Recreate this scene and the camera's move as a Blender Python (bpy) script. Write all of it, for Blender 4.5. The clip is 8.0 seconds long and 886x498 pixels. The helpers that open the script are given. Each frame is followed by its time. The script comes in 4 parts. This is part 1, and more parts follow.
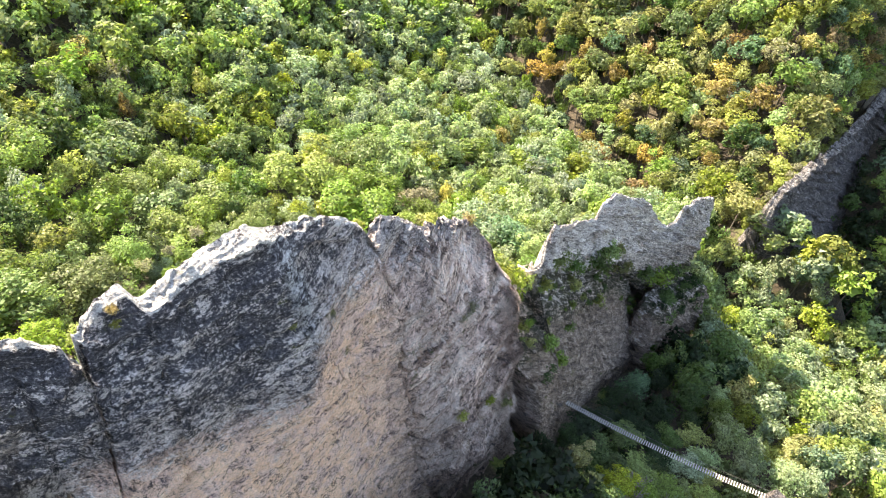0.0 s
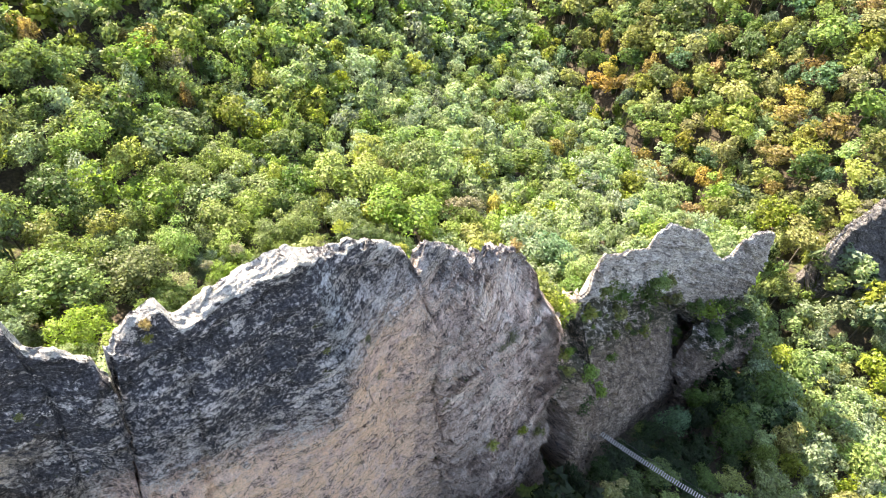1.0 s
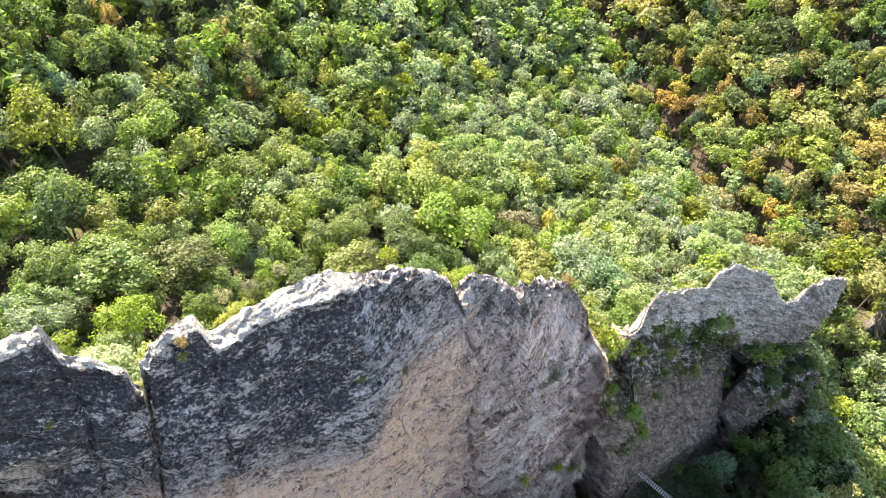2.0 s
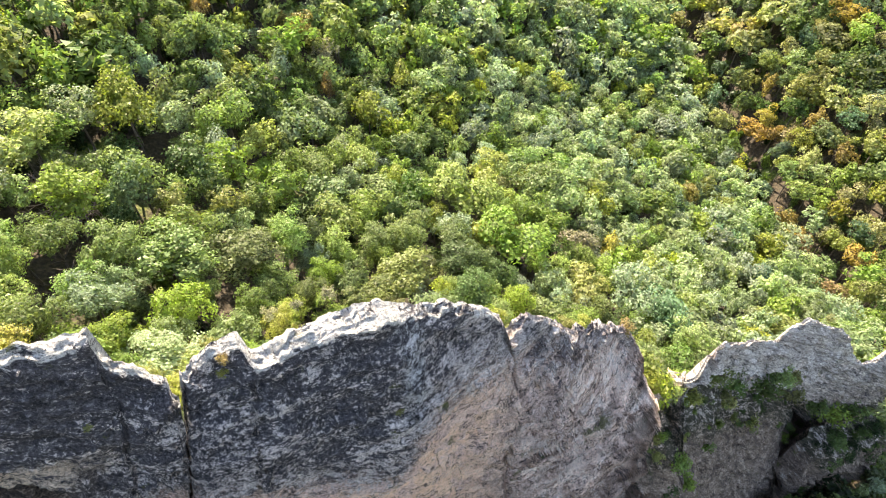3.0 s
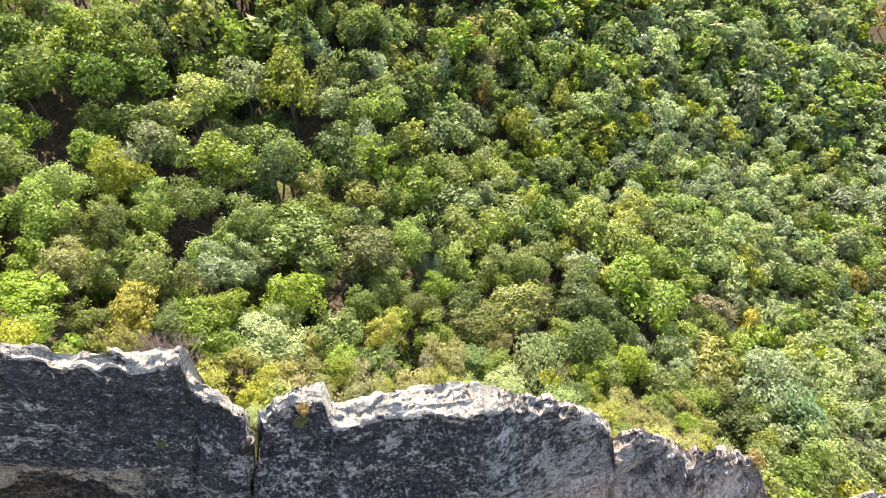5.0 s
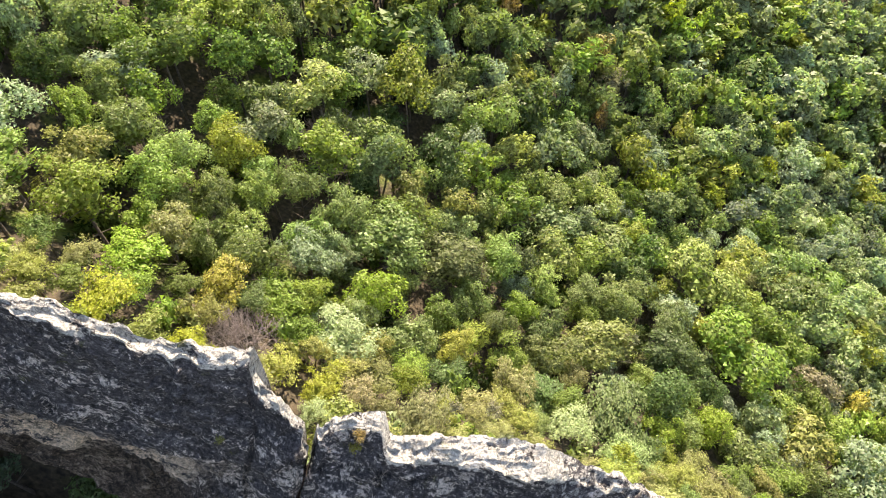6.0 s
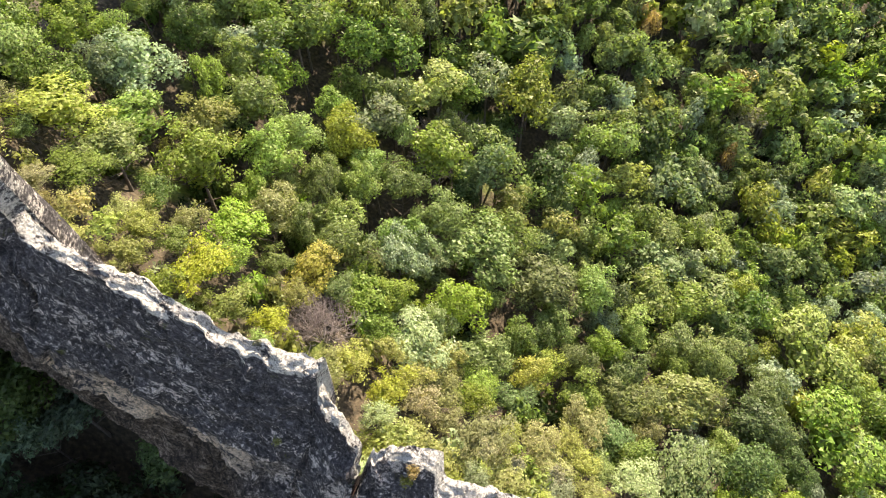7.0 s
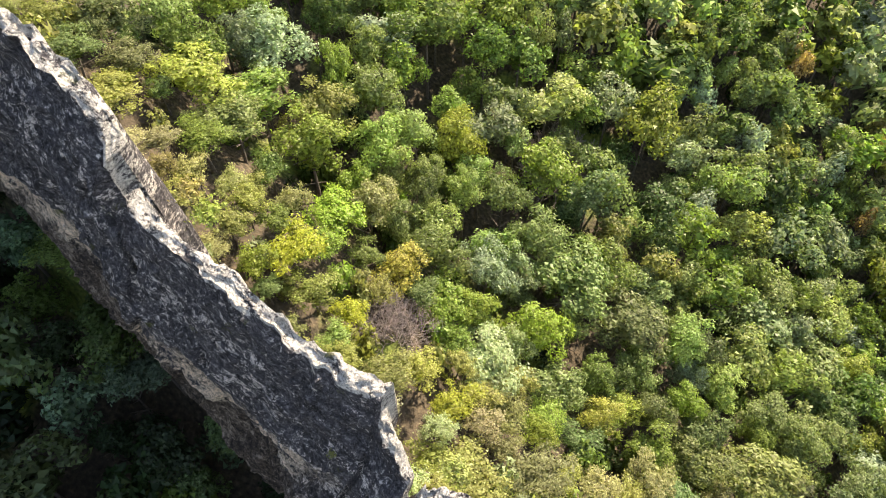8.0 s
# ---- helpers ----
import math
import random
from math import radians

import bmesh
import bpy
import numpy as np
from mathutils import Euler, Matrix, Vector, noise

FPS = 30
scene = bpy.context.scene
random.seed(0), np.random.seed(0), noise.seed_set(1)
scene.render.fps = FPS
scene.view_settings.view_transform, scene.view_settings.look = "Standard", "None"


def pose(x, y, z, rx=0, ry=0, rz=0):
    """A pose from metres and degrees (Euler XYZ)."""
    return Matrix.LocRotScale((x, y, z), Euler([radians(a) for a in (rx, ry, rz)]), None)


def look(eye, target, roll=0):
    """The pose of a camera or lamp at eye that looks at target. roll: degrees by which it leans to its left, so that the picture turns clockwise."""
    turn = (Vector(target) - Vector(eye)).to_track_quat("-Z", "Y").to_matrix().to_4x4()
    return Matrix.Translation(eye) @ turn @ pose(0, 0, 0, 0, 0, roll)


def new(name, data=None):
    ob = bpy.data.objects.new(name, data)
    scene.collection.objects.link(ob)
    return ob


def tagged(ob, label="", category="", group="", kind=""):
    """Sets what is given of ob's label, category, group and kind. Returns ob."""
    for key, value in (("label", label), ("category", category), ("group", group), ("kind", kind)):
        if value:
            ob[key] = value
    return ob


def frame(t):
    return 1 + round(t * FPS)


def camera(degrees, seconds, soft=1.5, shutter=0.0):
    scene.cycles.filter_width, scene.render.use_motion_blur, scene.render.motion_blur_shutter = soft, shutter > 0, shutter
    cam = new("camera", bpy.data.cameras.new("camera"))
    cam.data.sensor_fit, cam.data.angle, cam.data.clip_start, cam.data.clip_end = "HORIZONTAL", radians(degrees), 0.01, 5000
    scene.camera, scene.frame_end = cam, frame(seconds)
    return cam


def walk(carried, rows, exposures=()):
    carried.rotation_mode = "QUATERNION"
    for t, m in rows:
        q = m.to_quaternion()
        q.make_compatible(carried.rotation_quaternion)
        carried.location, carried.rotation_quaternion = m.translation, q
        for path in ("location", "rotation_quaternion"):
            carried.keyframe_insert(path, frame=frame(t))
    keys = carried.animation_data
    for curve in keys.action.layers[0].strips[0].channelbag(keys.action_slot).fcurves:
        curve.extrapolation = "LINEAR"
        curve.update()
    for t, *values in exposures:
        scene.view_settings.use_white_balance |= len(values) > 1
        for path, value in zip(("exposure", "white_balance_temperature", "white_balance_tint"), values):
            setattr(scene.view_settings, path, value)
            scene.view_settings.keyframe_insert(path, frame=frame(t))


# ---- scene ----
# camera and its flight
cam = camera(71.4, 8.0, soft=1.0)
PATH = [
    (0, (-0.429, 0.39, 99.05), (-0.412, 1.691, 97.531), 1.0),
    (0.5, (-0.516, 1.681, 99.063), (-0.568, 2.98, 97.543), 1.0),
    (1, (-0.685, 3.025, 99.071), (-0.806, 4.317, 97.549), 1.1),
    (1.5, (-0.857, 4.32, 99.119), (-1.052, 5.601, 97.596), 1.1),
    (1.7, (-0.945, 4.824, 99.132), (-1.172, 6.1, 97.609), 1.0),
    (3, (-1.78, 8.014, 99.334), (-2.232, 9.224, 97.807), 0.8),
    (3.5, (-2.261, 9.164, 99.397), (-2.794, 10.338, 97.868), 0.8),
    (4, (-2.81, 10.344, 99.467), (-3.423, 11.477, 97.937), 0.7),
    (4.2, (-3.038, 10.816, 99.473), (-3.684, 11.93, 97.942), 0.7),
    (5.3, (-4.774, 13.045, 99.235), (-5.627, 14.008, 97.705), 0.1),
    (5.5, (-5.099, 13.42, 99.226), (-5.997, 14.343, 97.695), 0.2),
    (6, (-5.957, 14.192, 99.195), (-6.955, 15.005, 97.664), 0.0),
    (6.5, (-6.839, 14.842, 99.149), (-7.924, 15.535, 97.618), -0.1),
    (7, (-7.768, 15.396, 99.207), (-8.924, 15.957, 97.675), -0.1),
    (7.5, (-8.779, 15.781, 99.299), (-9.989, 16.205, 97.764), -0.1),
    (8, (-9.845, 16.039, 99.384), (-11.089, 16.322, 97.844), 0.1),
]
walk(cam, [(t, look(eye, target, roll)) for t, eye, target, roll in PATH], exposures=[(0, 2.33, 7700, 13), (3, 2.1, 7800, 13), (5.5, 1.8, 8100, 14), (8, 1.7, 8200, 14)])

# ---- light ----
AXIS = 43.5  # degrees from world x to the line of the fin
SUN_HEIGHT = 41.0
SUN_SIDE = 0.0  # degrees by which the sun stands off the square to the fin
world = bpy.data.worlds.new("sky")
scene.world = world
world.use_nodes = True
sky = world.node_tree.nodes.new("ShaderNodeTexSky")
sky.sky_type, sky.sun_disc = "NISHITA", False
sky.sun_elevation, sky.sun_rotation = radians(SUN_HEIGHT), radians(-AXIS - SUN_SIDE)
world.node_tree.links.new(sky.outputs[0], world.node_tree.nodes["Background"].inputs[0])
world.node_tree.nodes["Background"].inputs[1].default_value = 0.135
sun_data = bpy.data.lights.new("sun", "SUN")
sun_data.energy, sun_data.angle, sun_data.color = 5.0, radians(0.53), (1.0, 0.94, 0.82)
sun = new("sun", sun_data)
SUN_WAY = Vector((-math.sin(radians(AXIS + SUN_SIDE)), math.cos(radians(AXIS + SUN_SIDE)), math.tan(radians(SUN_HEIGHT)))).normalized()
sun.matrix_world = look(SUN_WAY * 300, (0, 0, 0))

# ---- materials ----


def material(name):
    m = bpy.data.materials.new(name)
    m.use_nodes = True
    nt = m.node_tree
    return m, nt, nt.nodes["Principled BSDF"], nt.nodes["Material Output"]


def node(nt, kind, **values):
    nd = nt.nodes.new("ShaderNode" + kind)
    for key, value in values.items():
        if key.startswith("i_"):
            nd.inputs[key[2:].replace("_", " ")].default_value = value
        elif key == "attribute_name":
            nd.attribute_name = value
    return nd


def link(nt, a, b):
    nt.links.new(a, b)


def ramp(nt, fac, stops):
    r = nt.nodes.new("ShaderNodeValToRGB")
    while len(r.color_ramp.elements) < len(stops):
        r.color_ramp.elements.new(0.5)
    for el, (p, c) in zip(r.color_ramp.elements, stops):
        el.position, el.color = p, (*c, 1) if len(c) == 3 else c
    nt.links.new(fac, r.inputs[0])
    return r.outputs[0]


def mixed(nt, fac, a, b, mode="MIX"):
    mx = nt.nodes.new("ShaderNodeMix")
    mx.data_type, mx.blend_type = "RGBA", mode
    for sock, v in ((mx.inputs[0], fac), (mx.inputs[6], a), (mx.inputs[7], b)):
        if isinstance(v, (int, float)):
            sock.default_value = v
        elif isinstance(v, tuple):
            sock.default_value = (*v, 1)
        else:
            nt.links.new(v, sock)
    return mx.outputs[2]


def calc(nt, op, a, b=0.0, c=0.0):
    m = nt.nodes.new("ShaderNodeMath")
    m.operation = op
    for sock, v in zip(m.inputs, (a, b, c)):
        if isinstance(v, (int, float)):
            sock.default_value = v
        else:
            nt.links.new(v, sock)
    return m.outputs[0]


def span(nt, x, a, b, lo=0.0, hi=1.0):
    m = nt.nodes.new("ShaderNodeMapRange")
    m.interpolation_type = "SMOOTHSTEP"
    nt.links.new(x, m.inputs[0])
    for sock, v in zip(m.inputs[1:5], (a, b, lo, hi)):
        sock.default_value = v
    return m.outputs[0]


def leaf_material(name, colour, shine=0.012, stuff=False):
    """Leaves: diffuse and translucent, varied leaf by leaf and tree by tree."""
    m, nt, bsdf, out = material(name)
    geo = node(nt, "NewGeometry")
    obj = node(nt, "ObjectInfo")
    if stuff:
        whole = node(nt, "Attribute", attribute_name="tree").outputs["Fac"]
    else:
        whole = obj.outputs["Random"]
    tc = node(nt, "TexCoord")
    nz = node(nt, "TexNoise", i_Scale=0.9, i_Detail=2.0)
    link(nt, tc.outputs["Object"], nz.inputs["Vector"])
    hsv = node(nt, "HueSaturation")
    hsv.inputs["Color"].default_value = (*colour, 1)
    leafy = geo.outputs["Random Per Island"]
    link(nt, calc(nt, "ADD", calc(nt, "MULTIPLY_ADD", leafy, 0.024, 0.488), calc(nt, "MULTIPLY_ADD", whole, 0.030, -0.024)), hsv.inputs["Hue"])
    link(nt, calc(nt, "MULTIPLY_ADD", calc(nt, "FRACT", calc(nt, "MULTIPLY", whole, 3.7)), 0.34, 0.76), hsv.inputs["Saturation"])
    val = calc(nt, "MULTIPLY", calc(nt, "MULTIPLY_ADD", leafy, 1.0, 0.52), calc(nt, "MULTIPLY_ADD", calc(nt, "FRACT", calc(nt, "MULTIPLY", whole, 7.3)), 0.62, 0.68))
    link(nt, calc(nt, "MULTIPLY", val, calc(nt, "MULTIPLY_ADD", nz.outputs["Fac"], 0.4, 0.8)), hsv.inputs["Value"])
    dif = node(nt, "BsdfDiffuse")
    tra = node(nt, "BsdfTranslucent")
    glo = node(nt, "BsdfGlossy", i_Roughness=0.42)
    glo.inputs["Color"].default_value = (0.85, 0.9, 0.85, 1)
    link(nt, hsv.outputs[0], dif.inputs[0])
    warm = mixed(nt, 1.0, hsv.outputs[0], (1.45, 1.62, 0.85), "MULTIPLY")
    link(nt, warm, tra.inputs[0])
    m1, m2 = node(nt, "MixShader"), node(nt, "MixShader")
    m1.inputs[0].default_value, m2.inputs[0].default_value = 0.38, shine
    link(nt, dif.outputs[0], m1.inputs[1])
    link(nt, tra.outputs[0], m1.inputs[2])
    link(nt, m1.outputs[0], m2.inputs[1])
    link(nt, glo.outputs[0], m2.inputs[2])
    link(nt, m2.outputs[0], out.inputs[0])
    return m


# the darkest green has the ravine's shade put into its leaf colour
LEAF = {
    "green": (0.150, 0.218, 0.062), "bright": (0.170, 0.242, 0.060), "lime": (0.208, 0.246, 0.052), "yellow": (0.272, 0.254, 0.074),
    "olive": (0.232, 0.250, 0.092), "grey": (0.195, 0.256, 0.170), "pale": (0.215, 0.280, 0.140), "dark": (0.082, 0.132, 0.044),
    "teal": (0.092, 0.154, 0.092), "orange": (0.262, 0.200, 0.072), "rust": (0.25, 0.185, 0.10), "tan": (0.25, 0.24, 0.145), "shade_green": (0.024, 0.042, 0.018),
}
KINDS = list(LEAF)
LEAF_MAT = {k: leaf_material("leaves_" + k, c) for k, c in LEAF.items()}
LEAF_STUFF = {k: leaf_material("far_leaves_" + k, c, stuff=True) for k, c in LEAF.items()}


def bark_material(name, a, b):
    m, nt, bsdf, out = material(name)
    tc = node(nt, "TexCoord")
    nz = node(nt, "TexNoise", i_Scale=6.0, i_Detail=4.0)
    link(nt, tc.outputs["Object"], nz.inputs["Vector"])
    link(nt, ramp(nt, nz.outputs["Fac"], [(0.3, a), (0.7, b)]), bsdf.inputs["Base Color"])
    bsdf.inputs["Roughness"].default_value = 0.9
    return m


BARK = bark_material("bark", (0.06, 0.05, 0.04), (0.17, 0.14, 0.12))
DEADWOOD = bark_material("dead_wood", (0.15, 0.125, 0.12), (0.34, 0.29, 0.28))


def ground_material():
    m, nt, bsdf, out = material("forest_floor")
    tc = node(nt, "TexCoord")
    n1 = node(nt, "TexNoise", i_Scale=0.12, i_Detail=5.0)
    n2 = node(nt, "TexNoise", i_Scale=2.2, i_Detail=6.0)
    for k in (n1, n2):
        link(nt, tc.outputs["Object"], k.inputs["Vector"])
    litter = ramp(nt, n2.outputs["Fac"], [(0.3, (0.026, 0.021, 0.014)), (0.55, (0.065, 0.050, 0.033)), (0.75, (0.12, 0.092, 0.062))])
    herb = ramp(nt, n2.outputs["Fac"], [(0.3, (0.05, 0.08, 0.015)), (0.7, (0.17, 0.21, 0.04))])
    link(nt, mixed(nt, span(nt, n1.outputs["Fac"], 0.52, 0.66), litter, herb), bsdf.inputs["Base Color"])
    bsdf.inputs["Roughness"].default_value = 0.95
    bmp = node(nt, "Bump", i_Strength=0.7, i_Distance=0.3)
    link(nt, n2.outputs["Fac"], bmp.inputs["Height"])
    link(nt, bmp.outputs[0], bsdf.inputs["Normal"])
    return m


BEDS = ((-90.0, -4.0, .72), (-4.0, 9.0, .05), (9.0, 15.0, -.25), (15.0, 33.0, -.50), (33.0, 190.0, .66))  # dip of the beds over stretches of u


def rock_material(name, stain_depth):
    """Quartzite: pale and pink-brown beds that run with the crest, black lichen stains below the edge, ochre patches.
    stain_depth: depth of the stained cap along u, as (u, metres) pairs; None stains it all over and darkens the colour
    for shade."""
    m, nt, bsdf, out = material(name)
    tc = node(nt, "TexCoord")
    sep = node(nt, "SeparateXYZ")
    link(nt, tc.outputs["Object"], sep.inputs[0])
    u, n, z = sep.outputs
    bed = z
    for a, b, slope in BEDS:
        bed = calc(nt, "MULTIPLY_ADD", calc(nt, "MINIMUM", calc(nt, "MAXIMUM", u, a), b), slope, bed)
    warp = node(nt, "TexNoise", i_Scale=0.13, i_Detail=3.0)
    link(nt, tc.outputs["Object"], warp.inputs["Vector"])
    bed = calc(nt, "MULTIPLY_ADD", warp.outputs["Fac"], 1.2, bed)

    def layered(us, bs, detail, rough=0.6):
        c = node(nt, "CombineXYZ")
        link(nt, calc(nt, "MULTIPLY", u, us), c.inputs[0])
        link(nt, calc(nt, "MULTIPLY", n, us), c.inputs[1])
        link(nt, calc(nt, "MULTIPLY", bed, bs), c.inputs[2])
        t = node(nt, "TexNoise", i_Scale=1.0, i_Detail=detail, i_Roughness=rough)
        link(nt, c.outputs[0], t.inputs["Vector"])
        return t.outputs["Fac"]

    def plain(scale, detail, rough=0.6):
        t = node(nt, "TexNoise", i_Scale=scale, i_Detail=detail, i_Roughness=rough)
        link(nt, tc.outputs["Object"], t.inputs["Vector"])
        return t.outputs["Fac"]

    beds = layered(0.30, 1.3, 10.0, 0.70)
    fine = layered(3.2, 8.0, 6.0, 0.75)
    patch = plain(0.16, 5.0)
    blotch = plain(0.75, 6.0, 0.65)
    grain = plain(5.0, 6.0, 0.75)
    # upright runs of dark water stain
    runs_at = node(nt, "CombineXYZ")
    link(nt, calc(nt, "MULTIPLY", u, 1.6), runs_at.inputs[0])
    link(nt, calc(nt, "MULTIPLY", z, 0.22), runs_at.inputs[2])
    runs = node(nt, "TexNoise", i_Scale=1.0, i_Detail=5.0, i_Roughness=0.6)
    link(nt, runs_at.outputs[0], runs.inputs["Vector"])
    fleck = layered(0.9, 3.6, 8.0, 0.70)

    def flakes(us, bs, bend):
        """Broken facets: cells drawn out along the beds, each with a tone of its own."""
        c = node(nt, "CombineXYZ")
        link(nt, calc(nt, "MULTIPLY", u, us), c.inputs[0])
        link(nt, calc(nt, "MULTIPLY", n, us), c.inputs[1])
        link(nt, calc(nt, "MULTIPLY", bed, bs), c.inputs[2])
        nz = node(nt, "TexNoise", i_Scale=1.6, i_Detail=5.0, i_Roughness=0.7)
        link(nt, c.outputs[0], nz.inputs["Vector"])
        at = node(nt, "VectorMath")
        at.operation = "MULTIPLY_ADD"
        link(nt, nz.outputs["Color"], at.inputs[0])
        at.inputs[1].default_value = (bend, bend, bend)
        link(nt, c.outputs[0], at.inputs[2])
        v = node(nt, "TexVoronoi", i_Scale=1.0)
        link(nt, at.outputs[0], v.inputs["Vector"])
        tone = node(nt, "SeparateColor")
        link(nt, v.outputs["Color"], tone.inputs[0])
        return tone.outputs[0]

    slabs, chips = flakes(0.42, 1.1, 2.2), flakes(1.5, 4.4, 2.4)
    parts = ((slabs, 0.10), (chips, 0.14), (fleck, 0.48), (fine, 0.70), (grain, 0.50), (blotch, 0.20))
    speck = 0.5
    for value, weight in parts:
        speck = calc(nt, "MULTIPLY_ADD", calc(nt, "SUBTRACT", value, 0.5), weight, speck)
    # clean rock: pink-tan beds, greyer in the east
    banded = calc(nt, "ADD", calc(nt, "ADD", calc(nt, "MULTIPLY", speck, 0.35), calc(nt, "MULTIPLY", beds, 0.2)), calc(nt, "ADD", calc(nt, "MULTIPLY", blotch, 0.3), calc(nt, "MULTIPLY", grain, 0.15)))
    clean = ramp(nt, banded, [(0.38, (0.25, 0.165, 0.14)), (0.44, (0.56, 0.385, 0.31)), (0.50, (0.74, 0.525, 0.425)), (0.58, (0.84, 0.66, 0.56))])
    grey = ramp(nt, speck, [(0.36, (0.10, 0.09, 0.085)), (0.46, (0.25, 0.232, 0.222)), (0.53, (0.39, 0.365, 0.35)), (0.62, (0.58, 0.555, 0.535))])
    east = span(nt, u, 33.0, 44.0)
    grey = mixed(nt, calc(nt, "MULTIPLY", east, 0.9), grey, ramp(nt, speck, [(0.34, (0.20, 0.18, 0.17)), (0.44, (0.48, 0.435, 0.41)), (0.54, (0.72, 0.665, 0.63)), (0.64, (0.82, 0.775, 0.74))]))
    base = mixed(nt, span(nt, calc(nt, "MULTIPLY_ADD", east, 0.34, patch), 0.60, 0.74), clean, grey)
    # the block east of the upright crack is greyer, and broken into small ledges
    mid_block = calc(nt, "MULTIPLY", span(nt, u, 13.5, 18.0), span(nt, u, 36.0, 32.0))
    ledge = 0.5
    for value, weight in ((slabs, 0.13), (chips, 0.13), (layered(0.4, 1.6, 7.0, 0.62), 0.75), (speck, 0.3)):
        ledge = calc(nt, "MULTIPLY_ADD", calc(nt, "SUBTRACT", value, 0.5), weight, ledge)
    pink = ramp(nt, ledge, [(0.36, (0.17, 0.118, 0.10)), (0.43, (0.54, 0.39, 0.33)), (0.50, (0.77, 0.59, 0.505)), (0.60, (0.87, 0.745, 0.67))])
    base = mixed(nt, calc(nt, "MULTIPLY", mid_block, 0.78), base, pink)
    # brown streaks that follow the ledges east of the big crack
    ledge_brown = calc(nt, "MULTIPLY", span(nt, layered(0.14, 0.50, 10.0, 0.70), 0.515, 0.475), span(nt, u, 11.0, 17.0))
    base = mixed(nt, calc(nt, "MULTIPLY", ledge_brown, 0.3), base, ramp(nt, grain, [(0.35, (0.06, 0.042, 0.036)), (0.65, (0.25, 0.18, 0.145))]))
    # darker brown towards the foot of the same wall
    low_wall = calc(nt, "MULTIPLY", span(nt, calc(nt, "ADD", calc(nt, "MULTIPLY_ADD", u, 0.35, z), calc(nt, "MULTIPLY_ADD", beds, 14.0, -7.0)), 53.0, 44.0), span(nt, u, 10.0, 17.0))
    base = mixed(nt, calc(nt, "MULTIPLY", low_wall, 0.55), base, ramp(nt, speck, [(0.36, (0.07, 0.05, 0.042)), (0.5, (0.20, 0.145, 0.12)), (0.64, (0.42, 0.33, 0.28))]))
    # ochre stains low on the wall
    ochre = calc(nt, "MULTIPLY", span(nt, blotch, 0.43, 0.56), calc(nt, "MULTIPLY", span(nt, u, -8.0, 0.0), span(nt, u, 19.0, 10.0)))
    base = mixed(nt, calc(nt, "MULTIPLY", ochre, 0.75), base, (0.80, 0.53, 0.35))
    if stain_depth:
        # black lichen: a cap that hangs below the crest, broken along the beds; its lower edge as a curve over u
        crest = node(nt, "FloatCurve")
        curve = crest.mapping.curves[0]
        lo, hi = -46.0, 84.0
        for q, (pu, pz) in enumerate(stain_depth):
            x, y = (pu - lo) / (hi - lo), pz / 100.0
            if q < 2:
                curve.points[q].location = (x, y)
            else:
                curve.points.new(x, y)
        crest.mapping.update()
        link(nt, calc(nt, "DIVIDE", calc(nt, "SUBTRACT", u, lo), hi - lo), crest.inputs["Value"])
        low = calc(nt, "MULTIPLY", crest.outputs[0], 100.0)
        above = calc(nt, "ADD", calc(nt, "SUBTRACT", z, low), calc(nt, "ADD", calc(nt, "MULTIPLY_ADD", blotch, 9.0, -4.5), calc(nt, "MULTIPLY_ADD", fine, 8.0, -4.0)))
        cap = span(nt, above, -1.5, 2.0)
    else:
        cap = span(nt, patch, 0.2, 0.4)
    base = mixed(nt, calc(nt, "MULTIPLY", cap, 0.85), base, ramp(nt, speck, [(0.36, (0.13, 0.118, 0.125)), (0.48, (0.30, 0.275, 0.28)), (0.60, (0.64, 0.605, 0.60))]))
    level = calc(nt, "ADD", speck, calc(nt, "ADD", calc(nt, "MULTIPLY_ADD", blotch, 0.20, -0.10), calc(nt, "MULTIPLY_ADD", runs.outputs["Fac"], 0.08, -0.04)))
    shift = span(nt, u, -1.5, -6.0, 0.0, 0.035) if stain_depth else 0.10
    if stain_depth:
        shift = calc(nt, "ADD", shift, span(nt, above, 0.0, 8.5, -0.10, 0.035))
    broken = span(nt, calc(nt, "SUBTRACT", level, shift), 0.585, 0.48)
    loose = span(nt, level, 0.40, 0.33)
    stain = calc(nt, "MAXIMUM", calc(nt, "MULTIPLY", cap, broken), calc(nt, "MULTIPLY", loose, 0.8))
    dark = ramp(nt, calc(nt, "MULTIPLY_ADD", fine, 0.5, calc(nt, "MULTIPLY", grain, 0.5)), [(0.36, (0.024, 0.023, 0.030)), (0.50, (0.080, 0.077, 0.088)), (0.62, (0.26, 0.25, 0.26))])
    base = mixed(nt, calc(nt, "MULTIPLY", stain, 0.96), base, dark)
    if stain_depth:
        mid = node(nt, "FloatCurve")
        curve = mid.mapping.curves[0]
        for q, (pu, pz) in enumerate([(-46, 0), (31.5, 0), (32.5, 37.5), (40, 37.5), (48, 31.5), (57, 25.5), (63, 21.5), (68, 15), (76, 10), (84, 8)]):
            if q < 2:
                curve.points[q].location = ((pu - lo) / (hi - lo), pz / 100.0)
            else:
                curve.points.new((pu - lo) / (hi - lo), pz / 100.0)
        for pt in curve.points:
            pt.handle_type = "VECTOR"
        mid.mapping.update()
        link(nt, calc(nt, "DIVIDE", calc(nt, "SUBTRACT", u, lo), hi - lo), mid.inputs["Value"])
